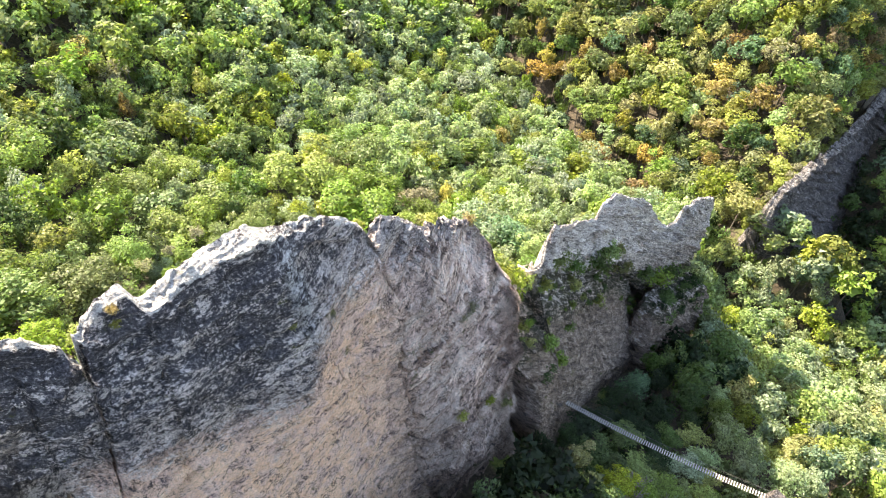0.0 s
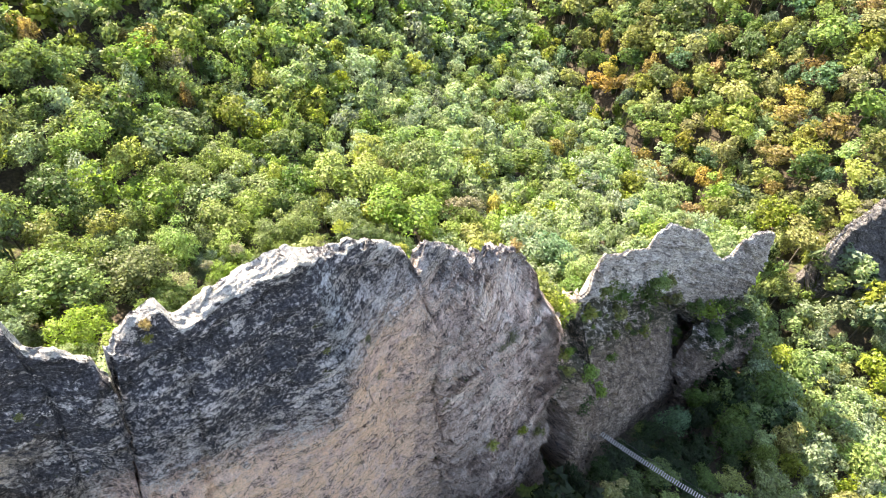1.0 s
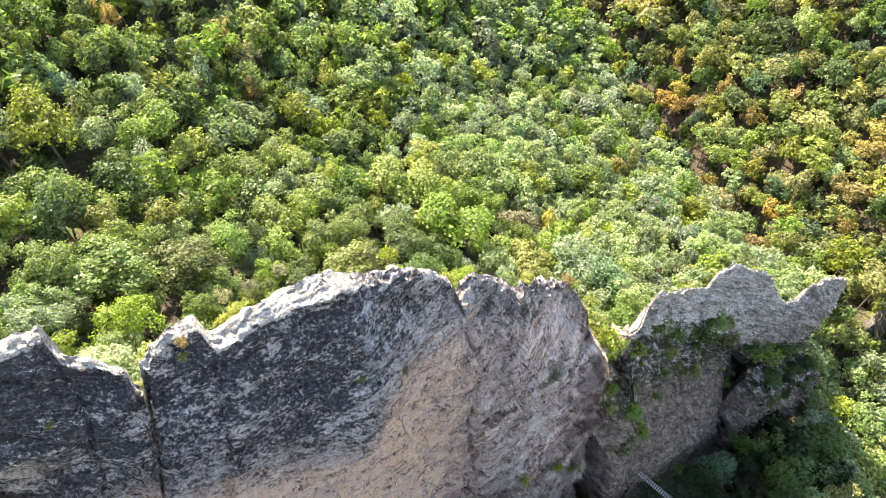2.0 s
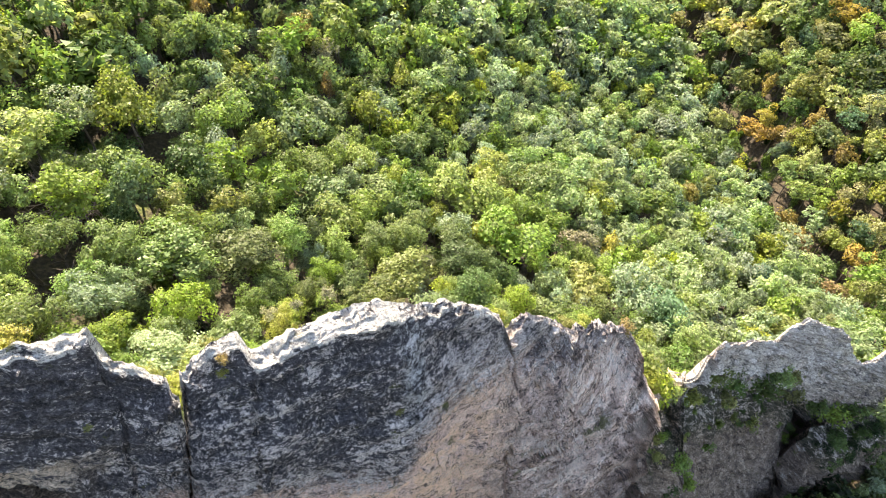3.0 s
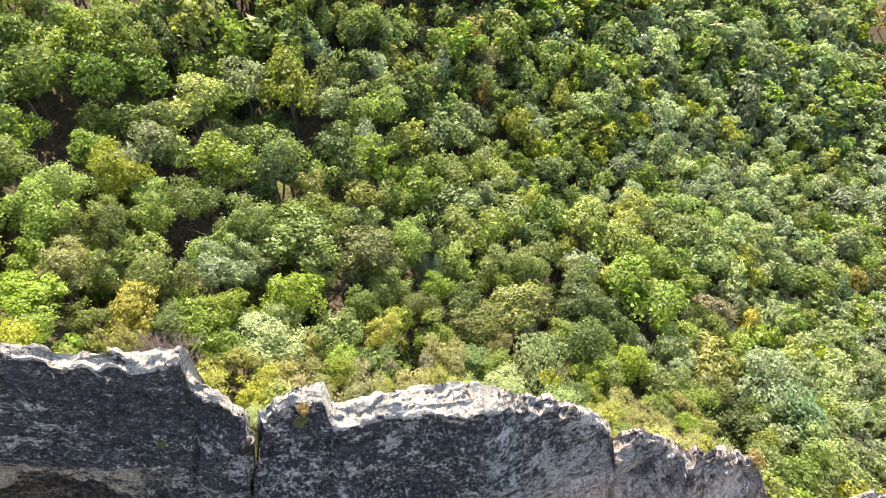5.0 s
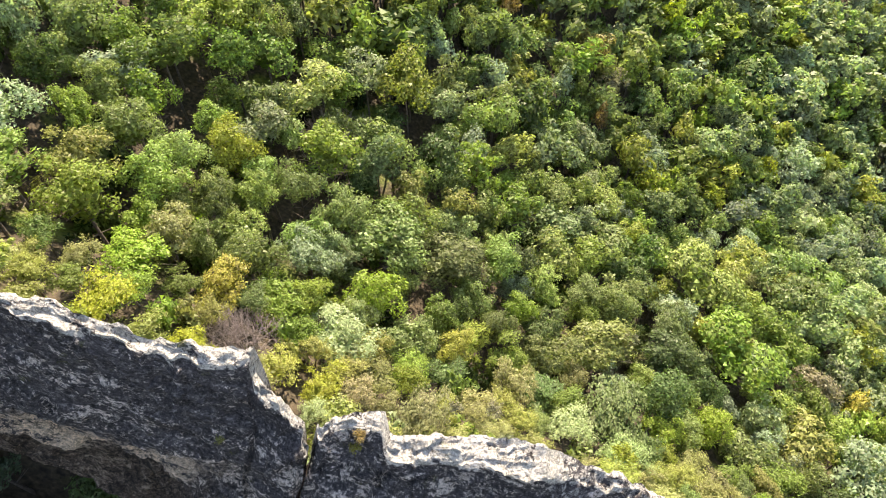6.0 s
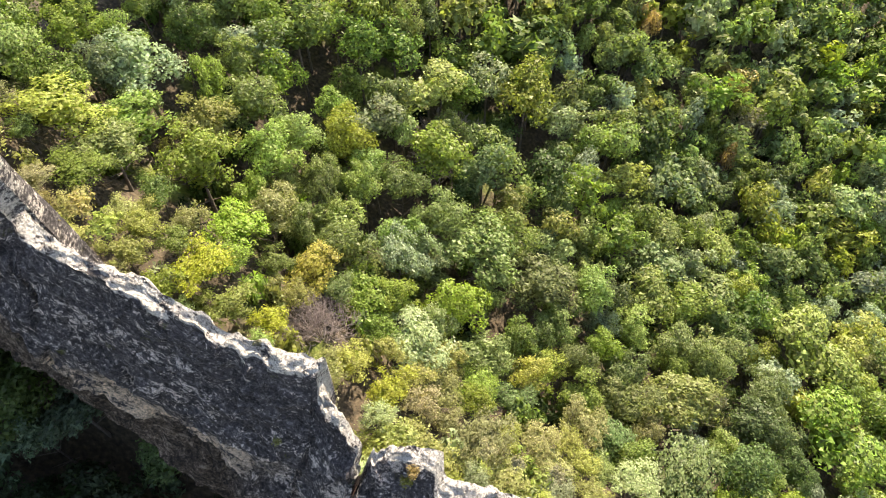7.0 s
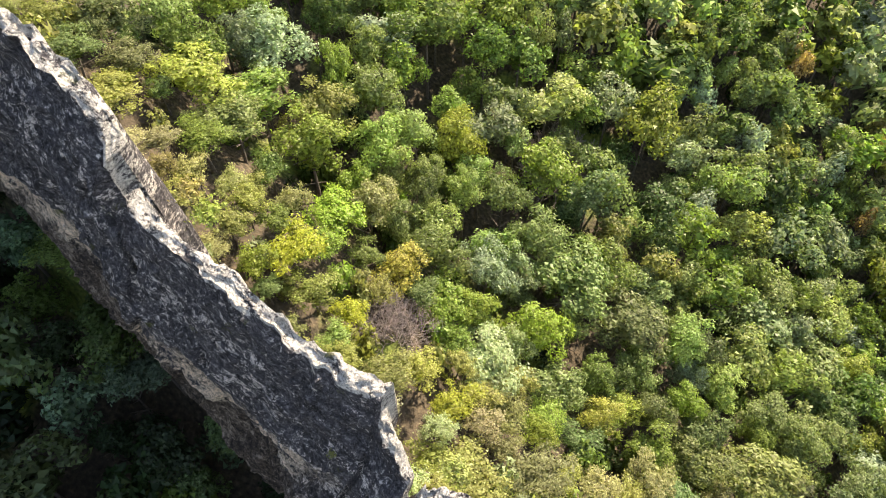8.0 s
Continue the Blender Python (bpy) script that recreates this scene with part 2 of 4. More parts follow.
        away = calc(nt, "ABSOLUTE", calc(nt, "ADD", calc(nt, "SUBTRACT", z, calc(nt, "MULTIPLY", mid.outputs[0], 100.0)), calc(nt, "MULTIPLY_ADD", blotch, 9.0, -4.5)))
        # dark band under the roof line: moss, and the recess's shade put into colour
        roof_dark = calc(nt, "MULTIPLY", span(nt, away, 5.0, 2.6), span(nt, level, 0.60, 0.50))
        # browner rock below; the lower slab takes the prow's shade as colour
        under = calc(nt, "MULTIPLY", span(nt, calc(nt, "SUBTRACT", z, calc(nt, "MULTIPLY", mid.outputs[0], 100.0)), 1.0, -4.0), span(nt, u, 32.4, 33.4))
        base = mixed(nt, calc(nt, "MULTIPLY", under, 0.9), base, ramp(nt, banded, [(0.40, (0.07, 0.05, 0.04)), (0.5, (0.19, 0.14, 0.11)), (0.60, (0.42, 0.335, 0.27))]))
        base = mixed(nt, calc(nt, "MULTIPLY", roof_dark, 0.9), base, ramp(nt, grain, [(0.35, (0.02, 0.022, 0.014)), (0.6, (0.06, 0.062, 0.035))]))
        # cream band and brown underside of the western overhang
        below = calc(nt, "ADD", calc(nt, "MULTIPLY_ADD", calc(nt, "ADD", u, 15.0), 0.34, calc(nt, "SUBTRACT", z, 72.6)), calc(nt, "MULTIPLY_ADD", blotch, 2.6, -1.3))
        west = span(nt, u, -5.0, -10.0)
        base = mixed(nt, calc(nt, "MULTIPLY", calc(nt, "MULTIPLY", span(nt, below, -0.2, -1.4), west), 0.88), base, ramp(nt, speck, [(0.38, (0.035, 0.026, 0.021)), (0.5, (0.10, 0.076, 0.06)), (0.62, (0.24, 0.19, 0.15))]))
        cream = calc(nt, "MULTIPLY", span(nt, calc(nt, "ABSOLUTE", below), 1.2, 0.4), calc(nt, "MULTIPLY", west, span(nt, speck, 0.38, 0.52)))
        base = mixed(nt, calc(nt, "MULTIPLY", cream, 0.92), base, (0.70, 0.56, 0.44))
    # thin open joints along the beds
    joint = calc(nt, "ABSOLUTE", calc(nt, "SUBTRACT", layered(0.22, 0.75, 6.0, 0.6), 0.5))
    base = mixed(nt, span(nt, joint, 0.010, 0.002, 0.0, 0.75), base, (0.03, 0.027, 0.026))
    def lines(value, period, wide):
        return span(nt, calc(nt, "ABSOLUTE", calc(nt, "SUBTRACT", calc(nt, "FRACT", calc(nt, "DIVIDE", value, period)), 0.5)), wide / period, 0.3 * wide / period)

    bent = calc(nt, "MULTIPLY_ADD", fleck, 1.1, calc(nt, "MULTIPLY_ADD", blotch, 2.2, bed))
    open_bed = calc(nt, "MULTIPLY", lines(bent, 2.3, 0.08), span(nt, plain(0.35, 3.0), 0.47, 0.56))
    upright = calc(nt, "MULTIPLY_ADD", fine, 0.5, calc(nt, "MULTIPLY_ADD", warp.outputs["Fac"], 7.0, calc(nt, "MULTIPLY_ADD", z, 0.12, u)))
    open_up = calc(nt, "MULTIPLY", lines(upright, 2.9, 0.06), span(nt, plain(0.42, 3.0), 0.55, 0.62))
    base = mixed(nt, calc(nt, "MULTIPLY", calc(nt, "MAXIMUM", open_bed, open_up), 0.65), base, (0.02, 0.018, 0.018))
    # washed pale streak under the notch of the crest
    off = calc(nt, "ADD", calc(nt, "SUBTRACT", u, 9.75), calc(nt, "MULTIPLY", calc(nt, "SUBTRACT", 71.0, z), 0.10))
    streak = calc(nt, "MULTIPLY", span(nt, calc(nt, "ABSOLUTE", calc(nt, "ADD", off, calc(nt, "MULTIPLY_ADD", blotch, 1.2, -0.6))), 1.15, 0.2), span(nt, z, 63.0, 67.5))
    base = mixed(nt, calc(nt, "MULTIPLY", streak, span(nt, speck, 0.42, 0.54, 0.0, 0.9)), base, (0.55, 0.55, 0.555))
    # bleached top faces
    bare = node(nt, "Attribute", attribute_name="bare").outputs["Fac"]
    flat = calc(nt, "MULTIPLY", span(nt, calc(nt, "ADD", bare, calc(nt, "MULTIPLY_ADD", level, 2.2, -1.1)), 0.45, 0.75), span(nt, level, 0.32, 0.42))
    base = mixed(nt, calc(nt, "MULTIPLY", flat, 0.92), base, (0.60, 0.58, 0.555))
    # moss in pockets
    moss = calc(nt, "MULTIPLY", span(nt, plain(0.5, 5.0, 0.7), 0.60, 0.68), span(nt, beds, 0.52, 0.44))
    base = mixed(nt, calc(nt, "MULTIPLY", moss, 0.8), base, (0.10, 0.11, 0.03))
    # fine grit along the beds
    grit = calc(nt, "ADD", calc(nt, "MULTIPLY", layered(6.0, 11.0, 4.0, 0.75), 0.6), calc(nt, "MULTIPLY", plain(13.0, 3.0, 0.7), 0.4))
    coarse_part = calc(nt, "MAXIMUM", cap, span(nt, u, 10.0, 18.0, 0.0, 0.4))
    rough_part = calc(nt, "MULTIPLY_ADD", coarse_part, 0.45, 0.40)
    base = mixed(nt, rough_part, base, span(nt, grit, 0.38, 0.60, 0.5, 1.6), "MULTIPLY")
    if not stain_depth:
        # the far fin's deep shade is put into a darker rock colour
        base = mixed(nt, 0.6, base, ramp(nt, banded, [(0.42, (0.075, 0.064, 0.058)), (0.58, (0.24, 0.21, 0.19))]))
    link(nt, base, bsdf.inputs["Base Color"])
    bsdf.inputs["Roughness"].default_value = 0.88
    bsdf.inputs["Specular IOR Level"].default_value = 0.25
    h = calc(nt, "ADD", calc(nt, "ADD", calc(nt, "MULTIPLY", beds, 0.6), calc(nt, "MULTIPLY", fleck, 0.5)), calc(nt, "ADD", calc(nt, "MULTIPLY_ADD", slabs, 0.22, calc(nt, "MULTIPLY", chips, 0.12)), calc(nt, "ADD", calc(nt, "MULTIPLY", fine, 0.35), calc(nt, "MULTIPLY", grain, 0.25))))
    bmp = node(nt, "Bump", i_Distance=1.0)
    link(nt, calc(nt, "MULTIPLY_ADD", coarse_part, 0.25, 0.75), bmp.inputs["Strength"])
    link(nt, h, bmp.inputs["Height"])
    link(nt, bmp.outputs[0], bsdf.inputs["Normal"])
    return m


def plain_material(name, colour, rough=0.6, metal=0.0, vary=0.3):
    m, nt, bsdf, out = material(name)
    tc = node(nt, "TexCoord")
    nz = node(nt, "TexNoise", i_Scale=9.0, i_Detail=4.0)
    link(nt, tc.outputs["Object"], nz.inputs["Vector"])
    lo, hi = tuple(c * (1 - vary) for c in colour), tuple(min(1, c * (1 + vary)) for c in colour)
    link(nt, ramp(nt, nz.outputs["Fac"], [(0.3, lo), (0.7, hi)]), bsdf.inputs["Base Color"])
    bsdf.inputs["Roughness"].default_value, bsdf.inputs["Metallic"].default_value = rough, metal
    return m


FLOOR = ground_material()
STEEL = plain_material("weathered_steel", (0.13, 0.125, 0.12), 0.6, 0.6)
PLANK = plain_material("weathered_plank", (0.48, 0.46, 0.43), 0.8)
STAIN = [(-46, 56), (-20, 56), (-12, 58), (-6, 63), (-2, 62.5), (1.5, 61), (5, 59.6), (7.5, 59.8), (9.5, 63), (12, 65), (14, 65.5), (17.5, 65), (22, 62.5), (28, 58.5), (33, 52), (38, 60), (84, 60)]
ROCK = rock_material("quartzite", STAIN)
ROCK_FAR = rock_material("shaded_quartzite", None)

# ---- plan ----
AX = Vector((math.cos(radians(AXIS)), math.sin(radians(AXIS)), 0))
AN = Vector((-math.sin(radians(AXIS)), math.cos(radians(AXIS)), 0))
TURNED = Matrix.Rotation(radians(AXIS), 4, "Z")  # plan (u, n, z) to world
TREE_HEIGHT = 12.0


def smooth(a, b, x):
    s = np.clip((x - a) / (b - a), 0, 1)
    return s * s * (3 - 2 * s)


def canopy(u, n):
    """Height of the treetops over the plan: u along the fin, n across it (n grows away from the walk)."""
    u, n = np.asarray(u, float), np.asarray(n, float)
    uu = np.clip(u, -60, 150)
    nn = np.clip(n, 20, 118)
    back = 64.4 - .453 * uu - .63 * nn + .00054 * uu * uu - .00052 * uu * nn + .00438 * nn * nn + .36 * np.clip(n - 118, 0, 500)
    near = 46 + 13 * np.exp(-((u - 117) / 9) ** 2) * smooth(-12, 2, n) - .52 * np.clip(u, -60, 100) - 32 * smooth(118, 128, u) + .25 * np.clip(-25 - n, 0, 400)
    creek = 112 + .29 * (np.clip(n, -40, 250) - 30) + 50 * (1 - smooth(19.6, 22, n))
    far_side = -12 + .1 * np.clip(n - 60, 0, 300) + .75 * np.clip(u - creek, -200, 300) - .0008 * np.clip(u - creek, 0, 300) ** 2
    far_side = np.minimum(far_side, 4 + np.clip(n - 19, 0, 400))
    w = smooth(16, 34, n)
    hill = back * w + near * (1 - w)
    k = 3.0
    m = np.maximum(hill, far_side)
    return m + np.log(np.exp((hill - m) / k) + np.exp((far_side - m) / k)) * k - .5


def stand_height(u, n):
    """Height of the trees: scrub right behind the fin, tall wood elsewhere."""
    u, n = np.asarray(u, float), np.asarray(n, float)
    return TREE_HEIGHT - 6.7 * (1 - smooth(42, 54, n)) * smooth(24, 28, n) * (1 - smooth(40, 52, u))


def ground_z(u, n):
    return canopy(u, n) - stand_height(u, n)


def world_of(u, n, z):
    return TURNED @ Vector((float(u), float(n), float(z)))


# ---- noise on arrays ----
def hashed(i, j, k):
    h = (i.astype(np.int64) * 374761393 + j.astype(np.int64) * 668265263 + k.astype(np.int64) * 2147483647) & 0xFFFFFFFF
    h = ((h ^ (h >> 13)) * 1274126177) & 0xFFFFFFFF
    h = ((h ^ (h >> 16)) * 2246822519) & 0xFFFFFFFF
    return ((h ^ (h >> 15)) & 0xFFFFFF) / float(0xFFFFFF) * 2 - 1


def vnoise(x, y, seed=0):
    x, y = np.broadcast_arrays(np.asarray(x, float), np.asarray(y, float))
    i, j = np.floor(x), np.floor(y)
    fx, fy = x - i, y - j
    fx, fy = fx * fx * fx * (fx * (fx * 6 - 15) + 10), fy * fy * fy * (fy * (fy * 6 - 15) + 10)
    k = np.full_like(i, seed)
    a, b, c, d = hashed(i, j, k), hashed(i + 1, j, k), hashed(i, j + 1, k), hashed(i + 1, j + 1, k)
    return (a * (1 - fx) + b * fx) * (1 - fy) + (c * (1 - fx) + d * fx) * fy


def fbm(x, y, octaves=4, seed=0, gain=0.5):
    total, amp = 0.0, 1.0
    for o in range(octaves):
        total = total + amp * vnoise(np.asarray(x) * 2 ** o + 13.7 * o, np.asarray(y) * 2 ** o - 7.1 * o, seed + o)
        amp *= gain
    return total


# ---- mesh helpers ----
def mesh_of(name, verts, faces, mat, smooth_faces=False):
    me = bpy.data.meshes.new(name)
    me.from_pydata(np.asarray(verts, float).tolist() if not isinstance(verts, list) else verts, [], faces)
    me.materials.append(mat)
    if smooth_faces:
        me.polygons.foreach_set("use_smooth", np.ones(len(me.polygons), bool))
    me.update()
    return me


def big_mesh(name, verts, faces, mats, index=None):
    """A mesh from arrays: verts (V, 3), faces (F, 3 or 4)."""
    me = bpy.data.meshes.new(name)
    f, w = faces.shape
    me.vertices.add(len(verts))
    me.vertices.foreach_set("co", verts.astype(np.float32).ravel())
    me.loops.add(f * w)
    me.loops.foreach_set("vertex_index", faces.astype(np.int32).ravel())
    me.polygons.add(f)
    me.polygons.foreach_set("loop_start", np.arange(0, f * w, w, dtype=np.int32))
    for mt in mats:
        me.materials.append(mt)
    if index is not None:
        me.polygons.foreach_set("material_index", index.astype(np.int32))
    me.update(calc_edges=True)
    me.validate()
    me.polygons.foreach_set("use_smooth", np.zeros(len(me.polygons), bool))
    return me


def part(name, me, parent, label="", m=None):
    ob = new(name, me)
    ob.parent = parent
    if m is not None:
        ob.matrix_basis = m
    return tagged(ob, label)


def tube(verts, faces, a, b, ra, rb, sides=6):
    """A tapered round bar from a to b, added to the lists."""
    a, b = Vector(a), Vector(b)
    q = (b - a).to_track_quat("Z", "Y").to_matrix()
    s = len(verts)
    for p, r in ((a, ra), (b, rb)):
        for k in range(sides):
            w = 2 * math.pi * k / sides
            verts.append(tuple(p + q @ Vector((r * math.cos(w), r * math.sin(w), 0))))
    for k in range(sides):
        faces.append((s + k, s + (k + 1) % sides, s + sides + (k + 1) % sides, s + sides + k))
    faces.append(tuple(s + k for k in reversed(range(sides))))
    faces.append(tuple(s + sides + k for k in range(sides)))


# ---- ground ----
def build_ground():
    gu = np.concatenate([[-1600, -900, -500, -300, -180, -110], np.arange(-75, 215, 2.5), [240, 290, 380, 520, 800, 1600]])
    gn = np.concatenate([[-1600, -900, -500, -260, -150, -90], np.arange(-60, 205, 2.5), [230, 280, 360, 520, 800, 1600]])
    uu, nn = np.meshgrid(gu, gn, indexing="ij")
    zz = ground_z(uu, nn) + .5 * fbm(uu / 7, nn / 7, 3, 5)
    verts = np.stack([uu, nn, zz], -1).reshape(-1, 3)
    a, b = len(gu), len(gn)
    ii, jj = np.meshgrid(np.arange(a - 1), np.arange(b - 1), indexing="ij")
    q = (ii * b + jj).ravel()
    ob = new("ground", big_mesh("ground", verts, np.stack([q, q + b, q + b + 1, q + 1], -1), [FLOOR]))
    ob.matrix_world = TURNED
    ob.data.polygons.foreach_set("use_smooth", np.ones(len(ob.data.polygons), bool))
    tagged(ob, "steep forest floor of brown leaf litter and grass", "ground", kind="structure")


build_ground()

# ---- the fin ----
CREST_U = [-46, -30, -21, -18.5, -17.6, -16.9, -16.6, -14.5, -12.2, -10, -8, -6, -4.6, -4.3, -2.7, -1.9, -1.5]
CREST_Z = [96, 91, 86.7, 85.6, 84.6, 83.9, 81.0, 80.0, 79.0, 77.8, 76.5, 75.6, 75.1, 73.7, 73.2, 72.1, 71.2]


def crest_z(u):
    """Crest heights, block by block."""
    z = np.interp(u, CREST_U, CREST_Z)
    z = np.where(u > -1.5, np.interp(u, [-1.2, .3, 1.6, 2.0, 3.8, 6.2, 8.9, 9.5, 12.3, 14.2, 15.7], [72.5, 73.4, 73.4, 72.4, 72.8, 72.9, 73.1, 71.9, 71.0, 70.0, 68.5]), z)
    z = np.where(u > 15.9, np.interp(u, [16.1, 17, 18.5, 20, 22, 24.5, 26.6, 28.2, 29.2, 30.2, 31.2, 32.4], [67.6, 68.5, 67.5, 65.6, 64.1, 62.4, 60.9, 57.6, 53.5, 48.5, 43.0, 38.0]), z)
    z = np.where(u > 32.6, np.interp(u, [32.7, 34, 36, 38.2], [46.5, 45.0, 43.0, 41.5]), z)
    z = np.where(u > 38.3, np.interp(u, [38.4, 39.3, 40, 41.4, 43, 48, 52.1, 52.6, 54, 56.5, 58, 61.7, 64, 66, 67.5, 70, 72, 74.5, 75.3, 77, 80, 83, 85.5, 87.4],
                                     [43.5, 44.5, 46.6, 48.2, 47.2, 44.3, 41.8, 44.0, 44.0, 43.0, 42.0, 39.5, 37.9, 36.0, 33.2, 29.2, 27.8, 26.8, 29.2, 29.4, 28.6, 27.2, 25.6, 23.0]), z)
    return z


def crest_n(u):
    return np.interp(u, [-46, -14.9, -9.8, -4.5, -.5, 17.7, 32.6, 42, 58.5, 64, 70, 75, 87], [27, 26.5, 27.1, 27.5, 26, 24.6, 24.6, 26.2, 26.5, 25.9, 25.0, 24.0, 22.9])


ROOF_U, ROOF_Z = [32, 38.4, 40, 48, 57, 62, 67, 70, 76, 84], [44.0, 43.5, 42.3, 36.2, 29.6, 26.0, 18.5, 13.5, 10.5, 8]


def face_n(u, z):
    """The shaded face: where it stands at height z."""
    zc = np.interp(u, [-46, -20, -12, -5, 0, 9, 16, 24, 32, 40, 58, 70, 84], [96, 86.5, 79.8, 75.5, 74, 73, 68.5, 63, 54, 48, 41.5, 32, 26])
    d = np.clip(zc - z, 0, None)
    n = crest_n(u) - 2.0 * smooth(0, 7, d) * (.25 + .75 * smooth(-15, -7, u)) * (1 - .6 * smooth(60, 70, u)) - .10 * d
    n = n - .20 * np.clip(d, 0, 30) * smooth(34, 54, u)
    # shallow hollow low on the high block
    n = n + .7 * smooth(2, 6, u) * (1 - smooth(14, 20, u)) * smooth(3, 7, d) + 1.0 * smooth(5, 9, u) * (1 - smooth(13, 18, u)) * smooth(12, 20, d)
    # overhang under the high block
    n = n + .72 * np.clip(np.interp(u, [-46, -30, -22, -17, -14, -10, -6], [80, 75.5, 72, 69.6, 67.5, 64.5, 58]) - z, 0, 14) * (1 - smooth(-11, -5, u))
    # the tower stands plumb above its roof line; under it a recess, then a slope that comes forward
    drop = np.clip(np.interp(u, ROOF_U, ROOF_Z) + .8 * vnoise(u / 3.0, u * 0, 81) + .4 * vnoise(u / .8, u * 0, 82) - z, 0, None)
    tower = crest_n(u) - .3 - .10 * np.clip(d, 0, 12) + (1.8 + 1.2 * smooth(68, 73, u)) * smooth(0, 1.0, drop) - .46 * np.clip(drop - 1, 0, 18) - .1 * np.clip(drop - 19, 0, None)
    w = smooth(32.2, 33.4, u)
    n = n * (1 - w) + tower * w
    # rounded ends
    n = n + 5.0 * smooth(30.6, 32.6, u) * (1 - smooth(32.55, 32.65, u)) * smooth(4, 10, d) + .7 * smooth(85.5, 87.8, u) ** 2
    return n


def ridged(x, y, seed):
    return 1 - 2 * np.abs(vnoise(x, y, seed))


def bed_height(u, z):
    """Height across the beds, which dip with the crest in the west and against it under the middle."""
    return z + sum(slope * np.clip(u, a, b) for a, b, slope in BEDS)


def shelf(x, under=.2):
    """A ledge profile: undercut, nose, then a long slope back."""
    f = x % 1.0
    return np.where(f < under, f / under, (1 - f) / (1 - under)) - .5


def relief(u, z, seed, coarse=1.0, bulge=1.0):
    """Beds, ledges and blocks on the rock face, in metres out of the wall."""
    s = bed_height(u, z) + .7 * vnoise(u / 11, z / 9, seed + 40)
    wu, ws = vnoise(u / 1.7, s / 1.7, seed + 5), vnoise(u / 1.7, s / 1.7, seed + 7)

    def blocks(long, high, k):
        row = np.floor(s / high + .35 * ws + .2 * fbm(u / 2.5, s / 2.5, 2, seed + k))
        return hashed(np.floor(u / long + .5 * wu + .5 * hashed(row, row * 0, row * 0 + k)), row, np.full_like(u, float(seed + k)))

    big = .8 * fbm(u / 12, z / 10, 2, seed)
    nick = .30 * vnoise(u / .9, s / .9, seed + 45) + .07 * vnoise(u / .35, s / .35, seed + 46)
    one = (s + nick) / 3.1 + .8 * vnoise(u / 9, s / 6, seed + 41)
    two = (s + .8 * nick) / 1.15 + 1.0 * vnoise(u / 6, s / 5, seed + 42)
    ledges = (1.25 + .6 * smooth(13, 18, u) * (1 - smooth(32, 36, u))) * shelf(one) * np.clip(.5 + 1.1 * vnoise(u / 6, s / 2.5, seed + 43), 0, 1.3)
    ledges = ledges + (.50 + .2 * smooth(13, 18, u)) * shelf(two) * np.clip(.45 + 1.0 * vnoise(u / 3.5, s / 1.5, seed + 44), 0, 1.2) + .10 * ridged(u / 4.0, s / .7, seed + 4)
    broken = .26 * blocks(3.8, 1.2, 15) + .20 * blocks(1.8, .5, 16) + .11 * blocks(.8, .3, 17)
    chip = .08 * vnoise(u / 1.2, s / .3, seed + 11) + .05 * vnoise(u / .4, s / .25, seed + 12)
    return big * bulge + (ledges + broken) * coarse + chip


def wander(z):
    """Sideways wander of the cracks with height."""
    return .45 * vnoise(z / 6.0, 3.3, 61) + .16 * vnoise(z / 1.4, 7.7, 62) + .07 * vnoise(z / .5, 1.1, 63)


def lean(u, z):
    """The open joint beside the high block leans, and gapes at the top."""
    slant = .33 * np.clip(z - 72, -15, 0) * np.exp(-((u + 1.5) / 8) ** 2)
    return slant - np.where(u < -1.47, .6 * np.clip((z - 69.5) / 3.5, 0, 1) * np.exp(-((u + 1.5) / 2.5) ** 2), 0)


